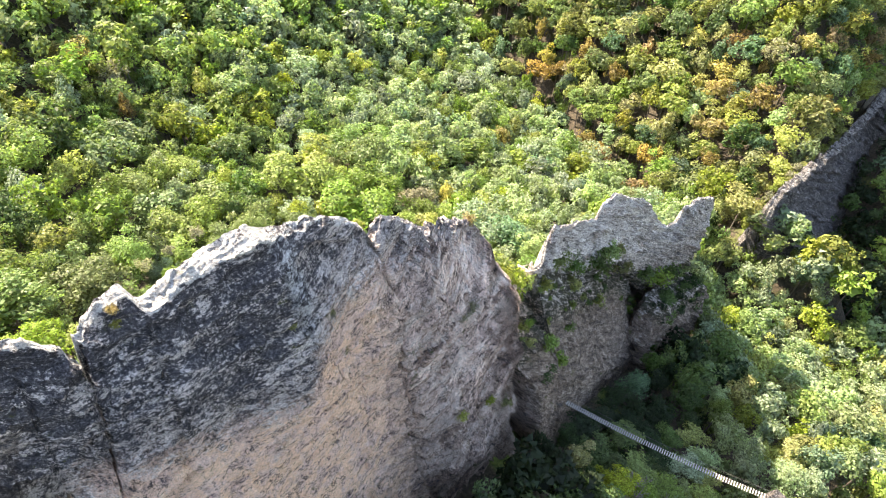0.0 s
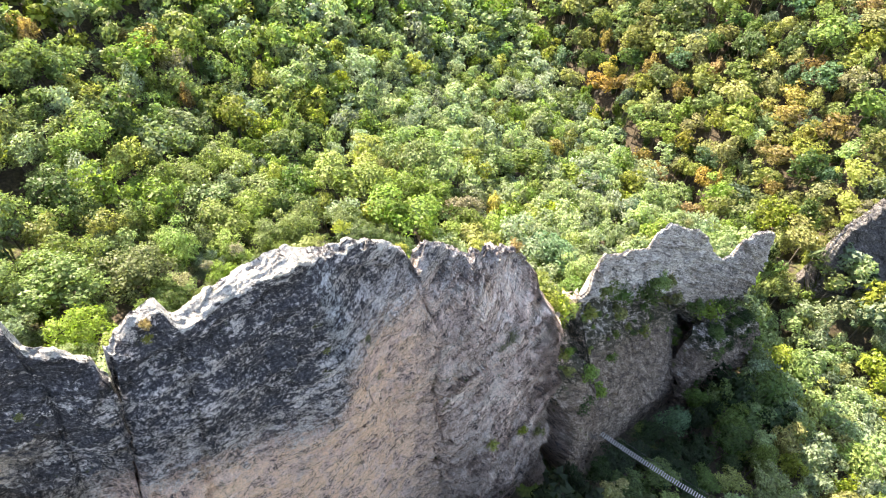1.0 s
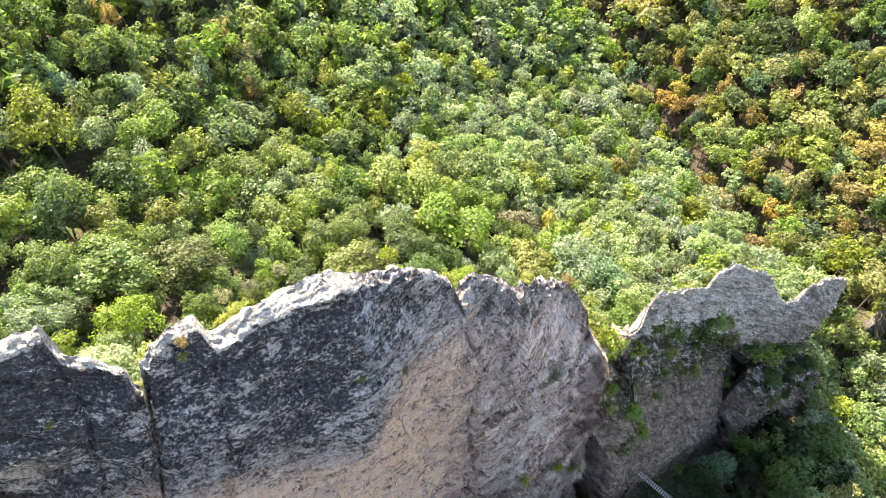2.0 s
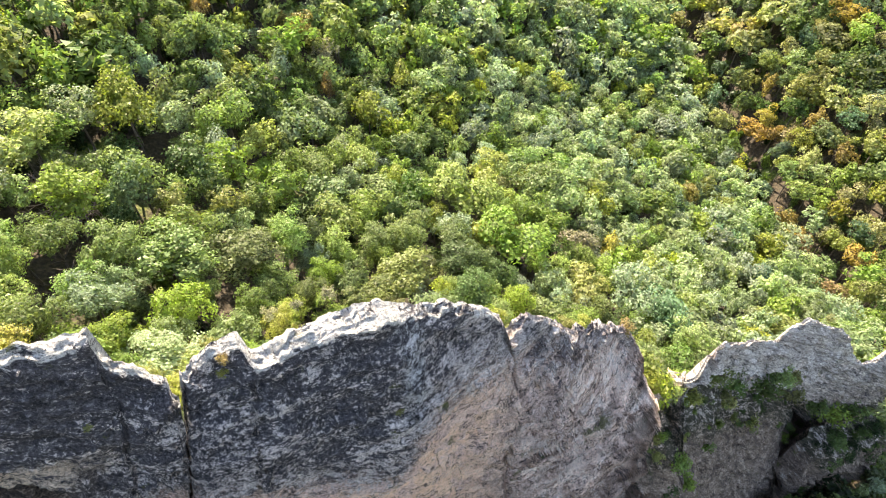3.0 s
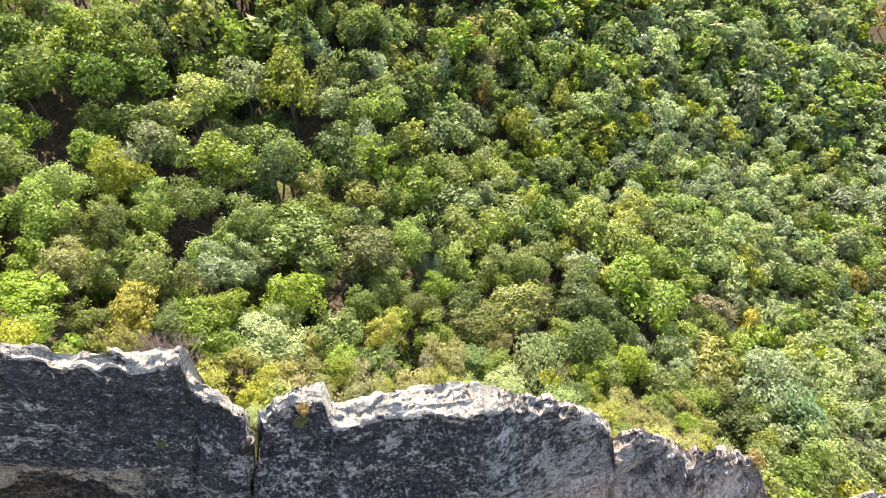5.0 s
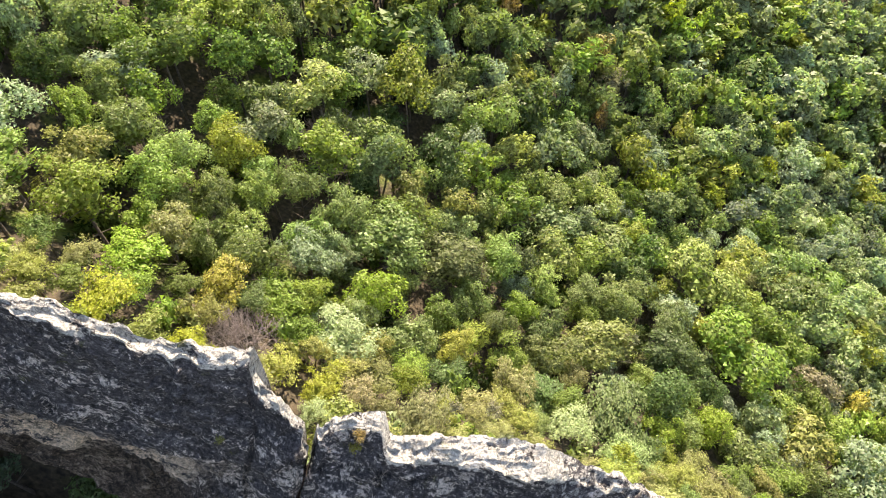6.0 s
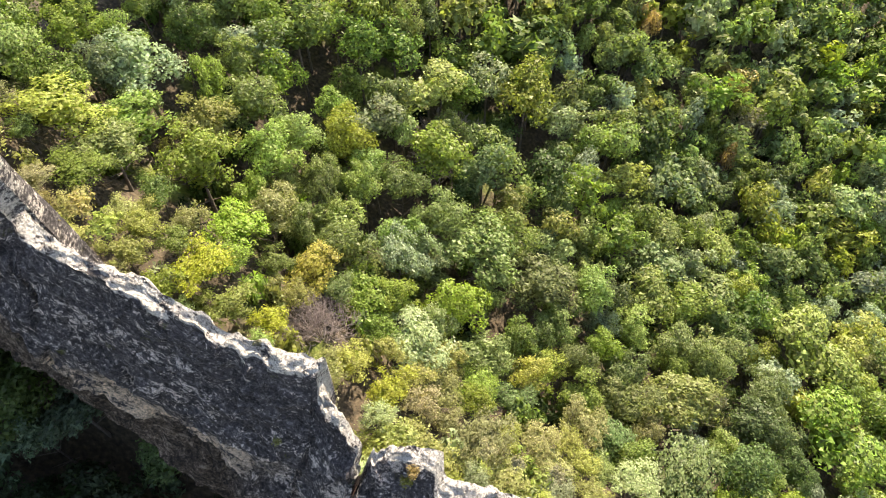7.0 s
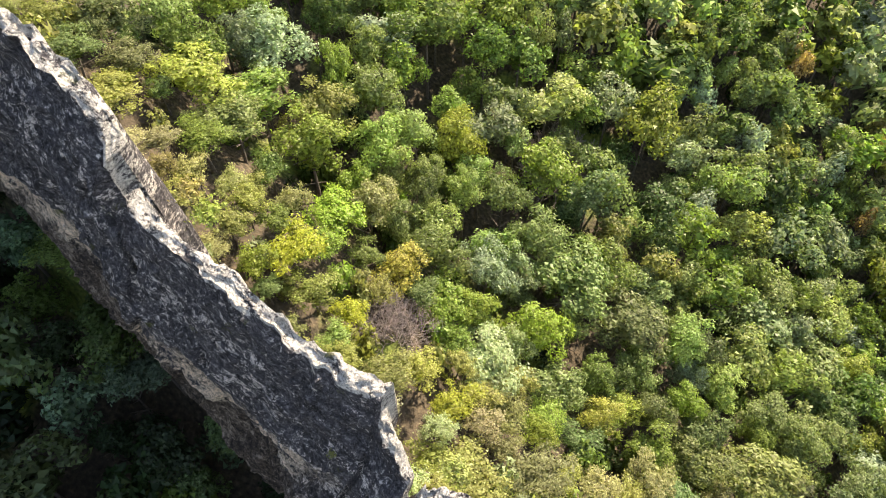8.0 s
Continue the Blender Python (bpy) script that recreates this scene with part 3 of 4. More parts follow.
def rock_slab(name, parent, mat, u0, u1, step, top, front, foot, thick, seed, edge=0.5, coarse=1.0, jag=1.0, bulge=1.0, label=""):
    """One slab of a fin, standing on its edge: shaded face, broken top, back."""
    us = np.arange(u0, u1 + step * .5, step)
    zc = top(us) + jag * (.14 * fbm(us / 2.1, us * 0, 4, seed + 20, .6) + .22 * hashed(np.floor(us / 1.7 + .3 * vnoise(us, us * 0, seed + 21)), us * 0, us * 0 + seed) + .14 * hashed(np.floor(us / .55), us * 0, us * 0 + seed + 1) + .07 * vnoise(us / .25, us * 0, seed + 22))
    th = thick(us)[:, None]
    ze = zc[:, None] - .24 * th  # front edge of the top
    zb = foot(us)
    rows = int(max(20, (zc - zb).max() / step))
    f = np.linspace(0, 1, rows)
    uu, ff = np.meshgrid(us, f, indexing="ij")
    zz = zb[:, None] + (ze - zb[:, None]) * ff
    nearest = np.minimum(us - u0, u1 - us)[:, None]
    rounding = edge * np.clip(1 - nearest / edge, 0, 1) ** 2
    fade = 1 - .5 * np.exp(-(ze - zz) / 1.0)
    nf = front(uu, zz) - relief(uu, zz, seed, coarse, bulge) * fade + rounding - .55 * th
    uj = uu + .12 * vnoise(uu / .7, zz / .7, seed + 31) * np.clip(nearest / .5, 0, 1)
    # the top, from the edge of the face up to the back
    tk = 12
    g = np.linspace(0, 1, tk + 1)[1:]
    ut, gt = np.meshgrid(us, g, indexing="ij")
    nt_ = nf[:, -1:] + th * gt
    zt = ze + .24 * th * gt + (.14 * vnoise(ut / .8, nt_ / .5, seed + 50) + .16 * hashed(np.floor(ut / 1.1 + .5 * vnoise(ut, nt_, 3)), np.floor(nt_ / .5 + .4 * vnoise(ut / 1.5, nt_, 4)), ut * 0 + seed) + .08 * hashed(np.floor(ut / .4), np.floor(nt_ / .25), ut * 0 + seed)) * np.sin(gt * 3.1) + .06 * vnoise(ut / .3, nt_ / .3, seed + 51)
    # the back
    bk = 16
    h = np.linspace(0, 1, bk + 1)[1:]
    ub, hb = np.meshgrid(us, h, indexing="ij")
    zbk = zt[:, -1:] + (zb[:, None] - zt[:, -1:]) * hb
    nb = nt_[:, -1:] + .12 * (zt[:, -1:] - zbk) + .4 * fbm(ub / 3, zbk / 2, 3, seed + 60) * hb
    U3 = np.concatenate([uj, ut, ub], 1)
    N3 = np.concatenate([nf, nt_, nb], 1)
    Z3 = np.concatenate([zz, zt, zbk], 1)
    U3 = U3 + wander(Z3) + (lean(U3, Z3) if u0 < 0 else 0)
    verts = np.stack([U3, N3, Z3], -1).reshape(-1, 3)
    a, b = U3.shape
    ii, jj = np.meshgrid(np.arange(a - 1), np.arange(b - 1), indexing="ij")
    q = (ii * b + jj).ravel()
    quads = np.stack([q, q + b, q + b + 1, q + 1], -1)
    # close the two ends: strips between face and back
    caps = []
    for i in (0, a - 1):
        front_rows, back_rows = rows - 1, b - rows
        for k in range(back_rows):
            # match the back's rows with the face's
            lo, hi = round(k * front_rows / back_rows), round((k + 1) * front_rows / back_rows)
            for m in range(lo, hi):
                c = (i * b + m, i * b + m + 1, i * b + b - 1 - k - 1, i * b + b - 1 - k)
                c = c if m == lo else (i * b + m, i * b + m + 1, i * b + b - 2 - k, i * b + b - 2 - k)
                c = c[:3] + ((c[3],) if c[3] != c[2] else (c[0],))
                caps.append(c if i == 0 else c[::-1])
    caps = [c for c in caps if len(set(c)) == 4]
    quads = np.concatenate([quads, np.array(caps)])
    me = big_mesh(name, verts, quads, [mat])
    # where the top lies open to sun and rain
    ragged = .35 + .5 * fbm(uu / .9, zz / .5, 3, seed + 70)
    bare = np.concatenate([np.exp(-np.clip(ze - zz, 0, 9) / .14) * (.55 + ragged), np.ones_like(zt) + .3 * vnoise(ut / .5, nt_ / .3, seed + 71), np.ones_like(zbk) * .3], 1) * bareness(U3)
    at = me.attributes.new("bare", "FLOAT", "POINT")
    at.data.foreach_set("value", bare.astype(np.float32).ravel())
    return part(name, me, parent, label)


def fin_foot(u):
    return ground_z(u, 18.0) - 4.0


def bareness(u):
    """How far the sun has bleached the crest."""
    return np.interp(u, [-46, -16, -14, -10, -5, -2, 0, 2, 9, 10.5, 15, 17, 32, 38, 50, 84, 112, 200], [.8, .8, .7, 1.1, 1.2, .8, .8, 1.4, 1.4, .75, .6, .3, .3, .3, .25, .25, .6, .6])


def fin_thick(u):
    return np.interp(u, [-46, -6, -2, 1, 3, 8.5, 10.5, 15, 18, 32, 40, 84], [.8, .75, .5, .8, 1.3, 1.3, .7, .6, .55, .55, .35, .35]) * (1 + .3 * vnoise(u / 2.0, u * 0, 77))


fin = new("rock_fin")
fin.matrix_world = TURNED
tagged(fin, "tall narrow quartzite fin with black lichen cap and bleached crest", "rock")
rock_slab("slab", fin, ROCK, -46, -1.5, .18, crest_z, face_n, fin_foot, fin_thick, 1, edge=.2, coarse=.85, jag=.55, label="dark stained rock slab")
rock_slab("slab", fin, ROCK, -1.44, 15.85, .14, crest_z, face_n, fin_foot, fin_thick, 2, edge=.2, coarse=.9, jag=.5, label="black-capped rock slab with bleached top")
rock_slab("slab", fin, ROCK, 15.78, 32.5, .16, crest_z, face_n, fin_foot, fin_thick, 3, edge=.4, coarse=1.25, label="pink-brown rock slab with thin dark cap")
rock_slab("slab", fin, ROCK, 32.1, 38.9, .2, crest_z, lambda u, z: face_n(u, z) + .4, fin_foot, fin_thick, 4, edge=.3, coarse=1.0, label="low broken saddle of grey rock")
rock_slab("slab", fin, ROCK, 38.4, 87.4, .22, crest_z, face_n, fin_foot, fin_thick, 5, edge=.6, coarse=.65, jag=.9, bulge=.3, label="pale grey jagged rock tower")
rock_slab("slab", fin, ROCK, 62.5, 88.5, .26, lambda u: np.interp(u, [62.5, 66, 69, 76, 84, 87, 88.5], [11, 15, 15, 12.5, 8.5, 5, 0]), lambda u, z: 19.2 - .09 * np.clip(13 - z, 0, 40) + .9 * smooth(85.5, 88.5, u) ** 2,
          lambda u: ground_z(u, 14.0) - 4, lambda u: 3.6 + .8 * vnoise(u / 3, u * 0, 15), 6, edge=1.2, coarse=1.0, jag=1.3, label="mossy rock slab under the tower, coloured dark for the prow's shade")


# the next fin down the line, across the creek
def far_top(u):
    return np.interp(u, [112.4, 113, 114.5, 118, 123, 131, 138, 146, 153, 165, 178, 190], [3, 7, 8.8, 9.2, 8, 5.2, 4.4, 1.6, .6, -.8, .2, 6])


def far_front(u, z):
    d = np.clip(far_top(np.maximum(u, 114.5)) - z, 0, None)
    return 18.8 - .8 * (1 - np.exp(-d / 3.0)) - .42 * np.clip(d - 4, 0, 34) * smooth(110.5, 117, u)


far_fin = new("rock_fin")
far_fin.matrix_world = TURNED
tagged(far_fin, "distant grey rock fin in deep shade beyond the creek", "rock")
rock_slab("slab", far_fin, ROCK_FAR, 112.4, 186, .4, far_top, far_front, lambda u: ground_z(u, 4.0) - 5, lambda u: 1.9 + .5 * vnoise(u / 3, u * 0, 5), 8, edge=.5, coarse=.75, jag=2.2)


# the sunlit tip of the fin at the bridge's other end
def tip_top(u):
    return np.interp(u, [47, 47.8, 49, 50.5, 52, 54, 57], [18.5, 20.2, 20.9, 20.0, 16, 11, 6])


near_fin = new("rock_fin")
near_fin.matrix_world = TURNED
tagged(near_fin, "sunlit white rock tip anchoring the footbridge", "rock")
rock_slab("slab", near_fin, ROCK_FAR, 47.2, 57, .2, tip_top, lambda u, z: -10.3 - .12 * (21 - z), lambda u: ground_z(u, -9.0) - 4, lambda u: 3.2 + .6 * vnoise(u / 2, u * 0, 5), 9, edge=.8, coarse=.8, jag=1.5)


# ---- trees ----
def crown_arrays(seed, leaves, size, tall=1.75, lobes=14, lump=1.0, ragged=1.0):
    """A crown of loose leaves, radius about 1, top at z = 0: rounded boughs over a dome, each one a broken shell of leaf clumps."""
    r = np.random.RandomState(seed)
    rz = .36 * tall
    cos_t = 1 - 1.42 * ((np.arange(lobes) + .3) / lobes)
    ang = np.arange(lobes) * 2.39996 + r.rand(lobes) * 1.1
    sin_t = np.sqrt(np.clip(1 - cos_t ** 2, 0, 1))
    way = np.stack([sin_t * np.cos(ang), sin_t * np.sin(ang), cos_t], -1)
    main = np.array([.62, .62, rz])
    bough = way * main * (.70 + .62 * r.rand(lobes))[:, None] + .07 * r.randn(lobes, 3)
    br = lump * (.15 + .25 * r.rand(lobes)) * (14 / lobes) ** .4
    tries = leaves * 6
    own = r.choice(lobes, tries, p=br ** 2 / (br ** 2).sum())
    d = r.randn(tries, 3)
    d /= np.linalg.norm(d, axis=1)[:, None]
    d += .45 * way[own] + np.array([0, 0, .30])
    d /= np.linalg.norm(d, axis=1)[:, None]
    p = bough[own] + d * br[own][:, None] * np.array([1, 1, .9])
    clump = vnoise(p[:, 0] * 9 + p[:, 2] * 5, p[:, 1] * 9 - p[:, 2] * 6, seed) + .6 * vnoise(p[:, 0] * 19 - p[:, 2] * 9, p[:, 1] * 19 + p[:, 2] * 11, seed + 3)
    p = p + d * (ragged * (.085 * clump + .05 * r.randn(tries) - .10 * r.rand(tries) ** 2))[:, None]
    free = np.ones(tries, bool)
    for k in range(lobes):
        free &= (own == k) | (np.linalg.norm((p - bough[k]) / np.array([1, 1, .9]), axis=1) > .72 * br[k])
    free &= (clump > -.25) | (r.rand(tries) < .28)
    p, d, own = p[free][:leaves], d[free][:leaves], own[free][:leaves]
    leaves = len(p)
    # sparse large leaves inside close the view through the crown
    inner = r.randn(leaves // 7, 3)
    inner = inner / np.linalg.norm(inner, axis=1)[:, None] * main * (.45 + .4 * r.rand(leaves // 7))[:, None]
    norm = d * .85 + way[own] * .25 + np.array([0, 0, .30]) + .62 * r.randn(leaves, 3)
    norm /= np.linalg.norm(norm, axis=1)[:, None]
    s = size * (.55 + .9 * r.rand(leaves))
    p, norm, s = np.concatenate([p, inner]), np.concatenate([norm, inner / main + .4 * r.randn(*inner.shape)]), np.concatenate([s, np.full(len(inner), size * 2.3)])
    norm /= np.linalg.norm(norm, axis=1)[:, None]
    leaves = len(p)
    t1 = np.cross(norm, r.randn(leaves, 3))
    t1 /= np.linalg.norm(t1, axis=1)[:, None]
    t2 = np.cross(norm, t1)
    vs = np.stack([p - t1 * s[:, None] * .72, p + t2 * s[:, None] * .42 + t1 * s[:, None] * .30, p - t2 * s[:, None] * .36 + t1 * s[:, None] * .46], 1).reshape(-1, 3)
    fs = np.arange(leaves * 3).reshape(-1, 3)
    vs = vs * np.array([r.uniform(.85, 1.2), r.uniform(.85, 1.2), 1])
    vs[:, 2] -= vs[:, 2].max()
    return vs, fs


def trunk_lists(seed, height, radius, reach):
    """Trunk with limbs that reach into the crown; foot at z = 0."""
    r = random.Random(seed)
    v, f = [], []
    lean = Vector((r.uniform(-.06, .06), r.uniform(-.06, .06), 1))
    p, rad = Vector((0, 0, -.5)), radius
    for k in range(4):
        q = p + lean * (height * .8 / 4 + (.5 if k == 0 else 0))
        tube(v, f, p, q, rad, rad * .78, 7)
        if k >= 1:
            for b in range(3):
                w = r.uniform(0, 6.28)
                e = q + Vector((math.cos(w), math.sin(w), r.uniform(.5, .9))) * reach * r.uniform(.45, .75)
                tube(v, f, q, e, rad * .42, rad * .14, 5)
        p, rad = q, rad * .78
    return v, f


# model trees: crown radius 3
MODEL_R, MODEL_H = 3.0, TREE_HEIGHT
MODELS = []
for k in range(7):
    tall = (1.9, 2.2, 2.7, 2.0, 2.5, 2.1, 2.9)[k]
    tv, tf = trunk_lists(50 + k, MODEL_H - MODEL_R, .2, 2.6)
    wood = mesh_of("trunk", tv, tf, BARK)
    pair = []
    for leaves, size in ((3500, .064), (1900, .088)):
        cv, cf = crown_arrays(100 + k, leaves, size, tall=tall, lobes=(13, 17, 15, 12, 14, 20, 11)[k])
        cv = cv * MODEL_R
        cv[:, 2] += MODEL_H
        pair.append(big_mesh("crown", cv, cf, [LEAF_MAT["green"]]))
    MODELS.append((pair, wood))
SCRUB_MODELS = []
for k in range(4):
    cv, cf = crown_arrays(140 + k, 3400, .068, tall=(1.5, 1.8, 2.1, 1.6)[k], lobes=(18, 24, 26, 20)[k], lump=.95, ragged=1.7)
    cv = cv * MODEL_R
    cv[:, 2] += MODEL_H
    SCRUB_MODELS.append(([big_mesh("crown", cv, cf, [LEAF_MAT["green"]])], MODELS[k][1]))
FAR_MODELS, POOR_MODELS, MID_MODELS = [], [], []
for k in range(6):
    for models, leaves, size in ((FAR_MODELS, 720, .138), (POOR_MODELS, 250, .24), (MID_MODELS, 1500, .096)):
        cv, cf = crown_arrays(200 + k, leaves, size, tall=(1.9, 2.3, 2.8, 2.0, 2.5, 2.1)[k], lobes=(9, 12, 11, 8, 10, 14)[k])
        cv = cv * MODEL_R
        cv[:, 2] += MODEL_H
        models.append((cv, cf))

LABELS = {
    "green": "leafy green broadleaf tree in the forest", "bright": "bright fresh-green broadleaf tree", "lime": "yellow-green broadleaf tree turning early",
    "yellow": "broadleaf tree with golden yellow autumn leaves", "olive": "low olive-green scrubby tree behind the cliff", "grey": "silvery grey-green broadleaf tree",
    "pale": "pale green sunlit broadleaf tree", "dark": "dark green dense tree on the slope", "teal": "dark blue-green tree near the creek",
    "orange": "broadleaf tree with orange autumn leaves", "rust": "small rust-coloured autumn tree", "tan": "thin tree with tan drying leaves", "shade_green": "green tree deep in the ravine, leaf colour darkened for the shade",
}
models_made = {}


def tree_at(kind, u, n, radius, height, r):
    scrub = n > 26 and n < 46 and u < 45
    models = SCRUB_MODELS if scrub else MODELS
    k = r.randrange(len(models))
    fine = 0 if scrub or (n > 26 and n < 68 and u < 36) else 1
    spot = world_of(u, n, ground_z(u, n))
    m = Matrix.Translation(spot) @ pose(0, 0, 0, r.uniform(-7, 7), r.uniform(-7, 7), r.uniform(0, 360)) @ Matrix.Diagonal((radius / MODEL_R * r.uniform(.85, 1.2), radius / MODEL_R * r.uniform(.85, 1.2), height / MODEL_H, 1))
    if (k, kind, fine, scrub) not in models_made:
        t = new("tree")
        part("trunk", models[k][1], t)
        c = part("crown", models[k][0][fine], t)
        c.material_slots[0].link = "OBJECT"
        c.material_slots[0].material = LEAF_MAT[kind]
        tagged(t, LABELS[kind], "tree", "forest trees")
        t.matrix_basis = m
        models_made[(k, kind, fine, scrub)] = t
    else:
        first = models_made[(k, kind, fine, scrub)]
        t = first.copy()
        scene.collection.objects.link(t)
        for c in first.children:
            cc = c.copy()
            scene.collection.objects.link(cc)
            cc.parent = t
        t.matrix_basis = m


# trees that stand out by their colour: (u, n, crown radius)
MARKED = {
    "yellow": [(-20.4, 47.1, 3.0), (-37.7, 37.4, 1.7), (64.3, 65.7, 2.6), (101.7, 83.2, 3.4), (153.3, 137.2, 4.2), (20.3, 117.6, 3.4), (151.0, 51.2, 5.2), (133.1, 65.8, 3.2), (69.7, 0.7, 3.0)],
    "grey": [(-15.3, 54.3, 3.9), (0.8, 84.8, 3.4), (30.9, 99.3, 3.2), (33.6, 70.5, 5.0), (3.0, 101.0, 2.5), (23.2, 53.0, 3.4), (-6.1, 101.4, 3.0), (117.0, 16.5, 4.2)],
    "bright": [(-12.2, 49.2, 2.8), (-40.6, 51.1, 4.9), (31.9, 55.0, 2.6), (-38.4, 42.4, 3.2)],
    "lime": [(-44.8, 38.7, 4.0), (-37.1, 56.4, 4.4), (-45.2, 47.6, 4.3), (114.5, 7.2, 3.2), (116.2, 4.2, 3.4), (107, 20.5, 3.2), (-22.8, 38.3, 2.7), (-1.5, 43.3, 2.0), (-6.4, 72.1, 3.2), (-32.0, 40.4, 2.3), (6.1, 104.5, 3.1), (-27.6, 36.9, 1.9), (49.0, 55.1, 5.0), (35.5, 5.6, 2.7), (107.0, -1.3, 3.6), (129.5, 34.2, 4.0), (82.2, 1.4, 4.0), (90.4, 11.2, 4.2)],
    "olive": [(-12.8, 39.9, 2.6), (-5.7, 46.8, 2.6), (-0.1, 72.8, 3.0), (-27.2, 50.3, 3.2), (-30.3, 44.5, 2.2), (0.2, 40.0, 3.4), (8.2, 47.8, 3.4), (2.2, 50.3, 2.5), (16.7, 52.5, 2.5), (115.7, 24.0, 4.4), (140.6, 27.6, 5.0)],
    "tan": [(-6.1, 39.9, 2.1), (25.2, 60.9, 2.7), (57.1, 66.9, 4.2), (23.8, 111.9, 2.6), (34.5, 10.1, 1.7)],
    "pale": [(105, 15.6, 3.4), (107.5, 12.6, 3.6), (110.2, 9.6, 3.6), (-8.6, 36.0, 1.9), (-25.0, 71.0, 3.4), (52.7, 87.7, 3.6), (-7.5, 49.4, 2.2), (13.7, 77.3, 4.2), (61.9, 52.1, 4.6), (113.0, 4.4, 4.2), (59.2, -9.7, 4.3), (87.9, -11.1, 4.6)],
    "green": [(39.0, 84.0, 4.0), (19.5, 74.0, 4.6), (-50.0, 40.1, 3.2), (-0.5, 63.1, 4.8), (-4.9, 57.8, 3.1), (-25.0, 57.0, 2.7), (-22.2, 61.6, 2.6), (-35.7, 69.9, 3.8), (-18.2, 84.5, 3.4), (0.2, 53.5, 2.7), (5.7, 55.8, 3.1), (22.2, 77.8, 4.6), (114.5, -2.6, 4.2), (110.3, -8.2, 4.4)],
    "dark": [(13.3, 59.9, 3.9), (114, 18.5, 3.0), (-17.4, 76.7, 2.8), (8.3, 68.6, 3.0)],
    "orange": [(4.0, 117.4, 2.0), (21.6, 103.6, 1.9), (121.7, 64.9, 3.2), (124.2, 71.4, 2.8), (146.4, 108.1, 3.2), (142.2, 76.9, 4.0), (126.5, 53.2, 3.4), (154.7, 26.5, 4.4), (137.7, 43.3, 3.8), (147.2, 37.9, 3.8), (135.9, 99.7, 3.8), (145.2, 89.5, 3.2)],
    "rust": [(109.9, 47.0, 3.0), (118.8, 61.7, 2.8)],
    "teal": [(99.5, 67.4, 3.4), (137.2, 116.2, 3.8), (157.2, 48.5, 4.4), (111.6, 5.6, 4.4), (125.9, 43.3, 3.8), (126.5, 83.3, 3.2), (120.6, 76.2, 3.2)],
}
DEAD = (-16.8, 41.7)


def pick_kind(u, n, r):
    creek = 112 + .29 * (min(max(n, -40), 250) - 30)
    if u > 119 and n < 27 and n > 20:
        table = (("lime", 22), ("olive", 38), ("green", 24), ("pale", 16))
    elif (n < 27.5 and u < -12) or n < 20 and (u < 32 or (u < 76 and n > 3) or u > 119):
        # dark kinds fill the fin's shadow, adding its shade as leaf colour
        table = (("shade_green", 45), ("dark", 34), ("teal", 12), ("green", 9))
    elif n < 20:
        table = (("green", 26), ("lime", 8), ("pale", 38), ("olive", 10), ("grey", 12), ("teal", 6))
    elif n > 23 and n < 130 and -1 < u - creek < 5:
        # the gully's shade, put into dark leaf kinds
        table = (("shade_green", 40), ("dark", 35), ("teal", 25))
    elif u > creek - 4:
        table = (("dark", 18), ("teal", 12), ("olive", 20), ("orange", 6), ("yellow", 6), ("green", 24), ("lime", 9), ("pale", 9), ("tan", 2))
    elif n < 45 and u < 45:
        table = (("olive", 46), ("lime", 14), ("tan", 8), ("pale", 7), ("bright", 11), ("green", 14))
    elif u > 58:
        table = (("pale", 54), ("bright", 10), ("green", 12), ("grey", 14), ("lime", 6), ("teal", 4))
    elif n > 88:
        table = (("green", 34), ("bright", 26), ("pale", 16), ("dark", 10), ("grey", 5), ("lime", 8), ("olive", 1))
    else:
        table = (("green", 44), ("bright", 20), ("pale", 10), ("dark", 14), ("grey", 4), ("lime", 6), ("olive", 2))
    x = r.uniform(0, sum(w for _, w in table))
    for kind, w in table:
        x -= w
        if x <= 0:
            return kind
    return table[0][0]


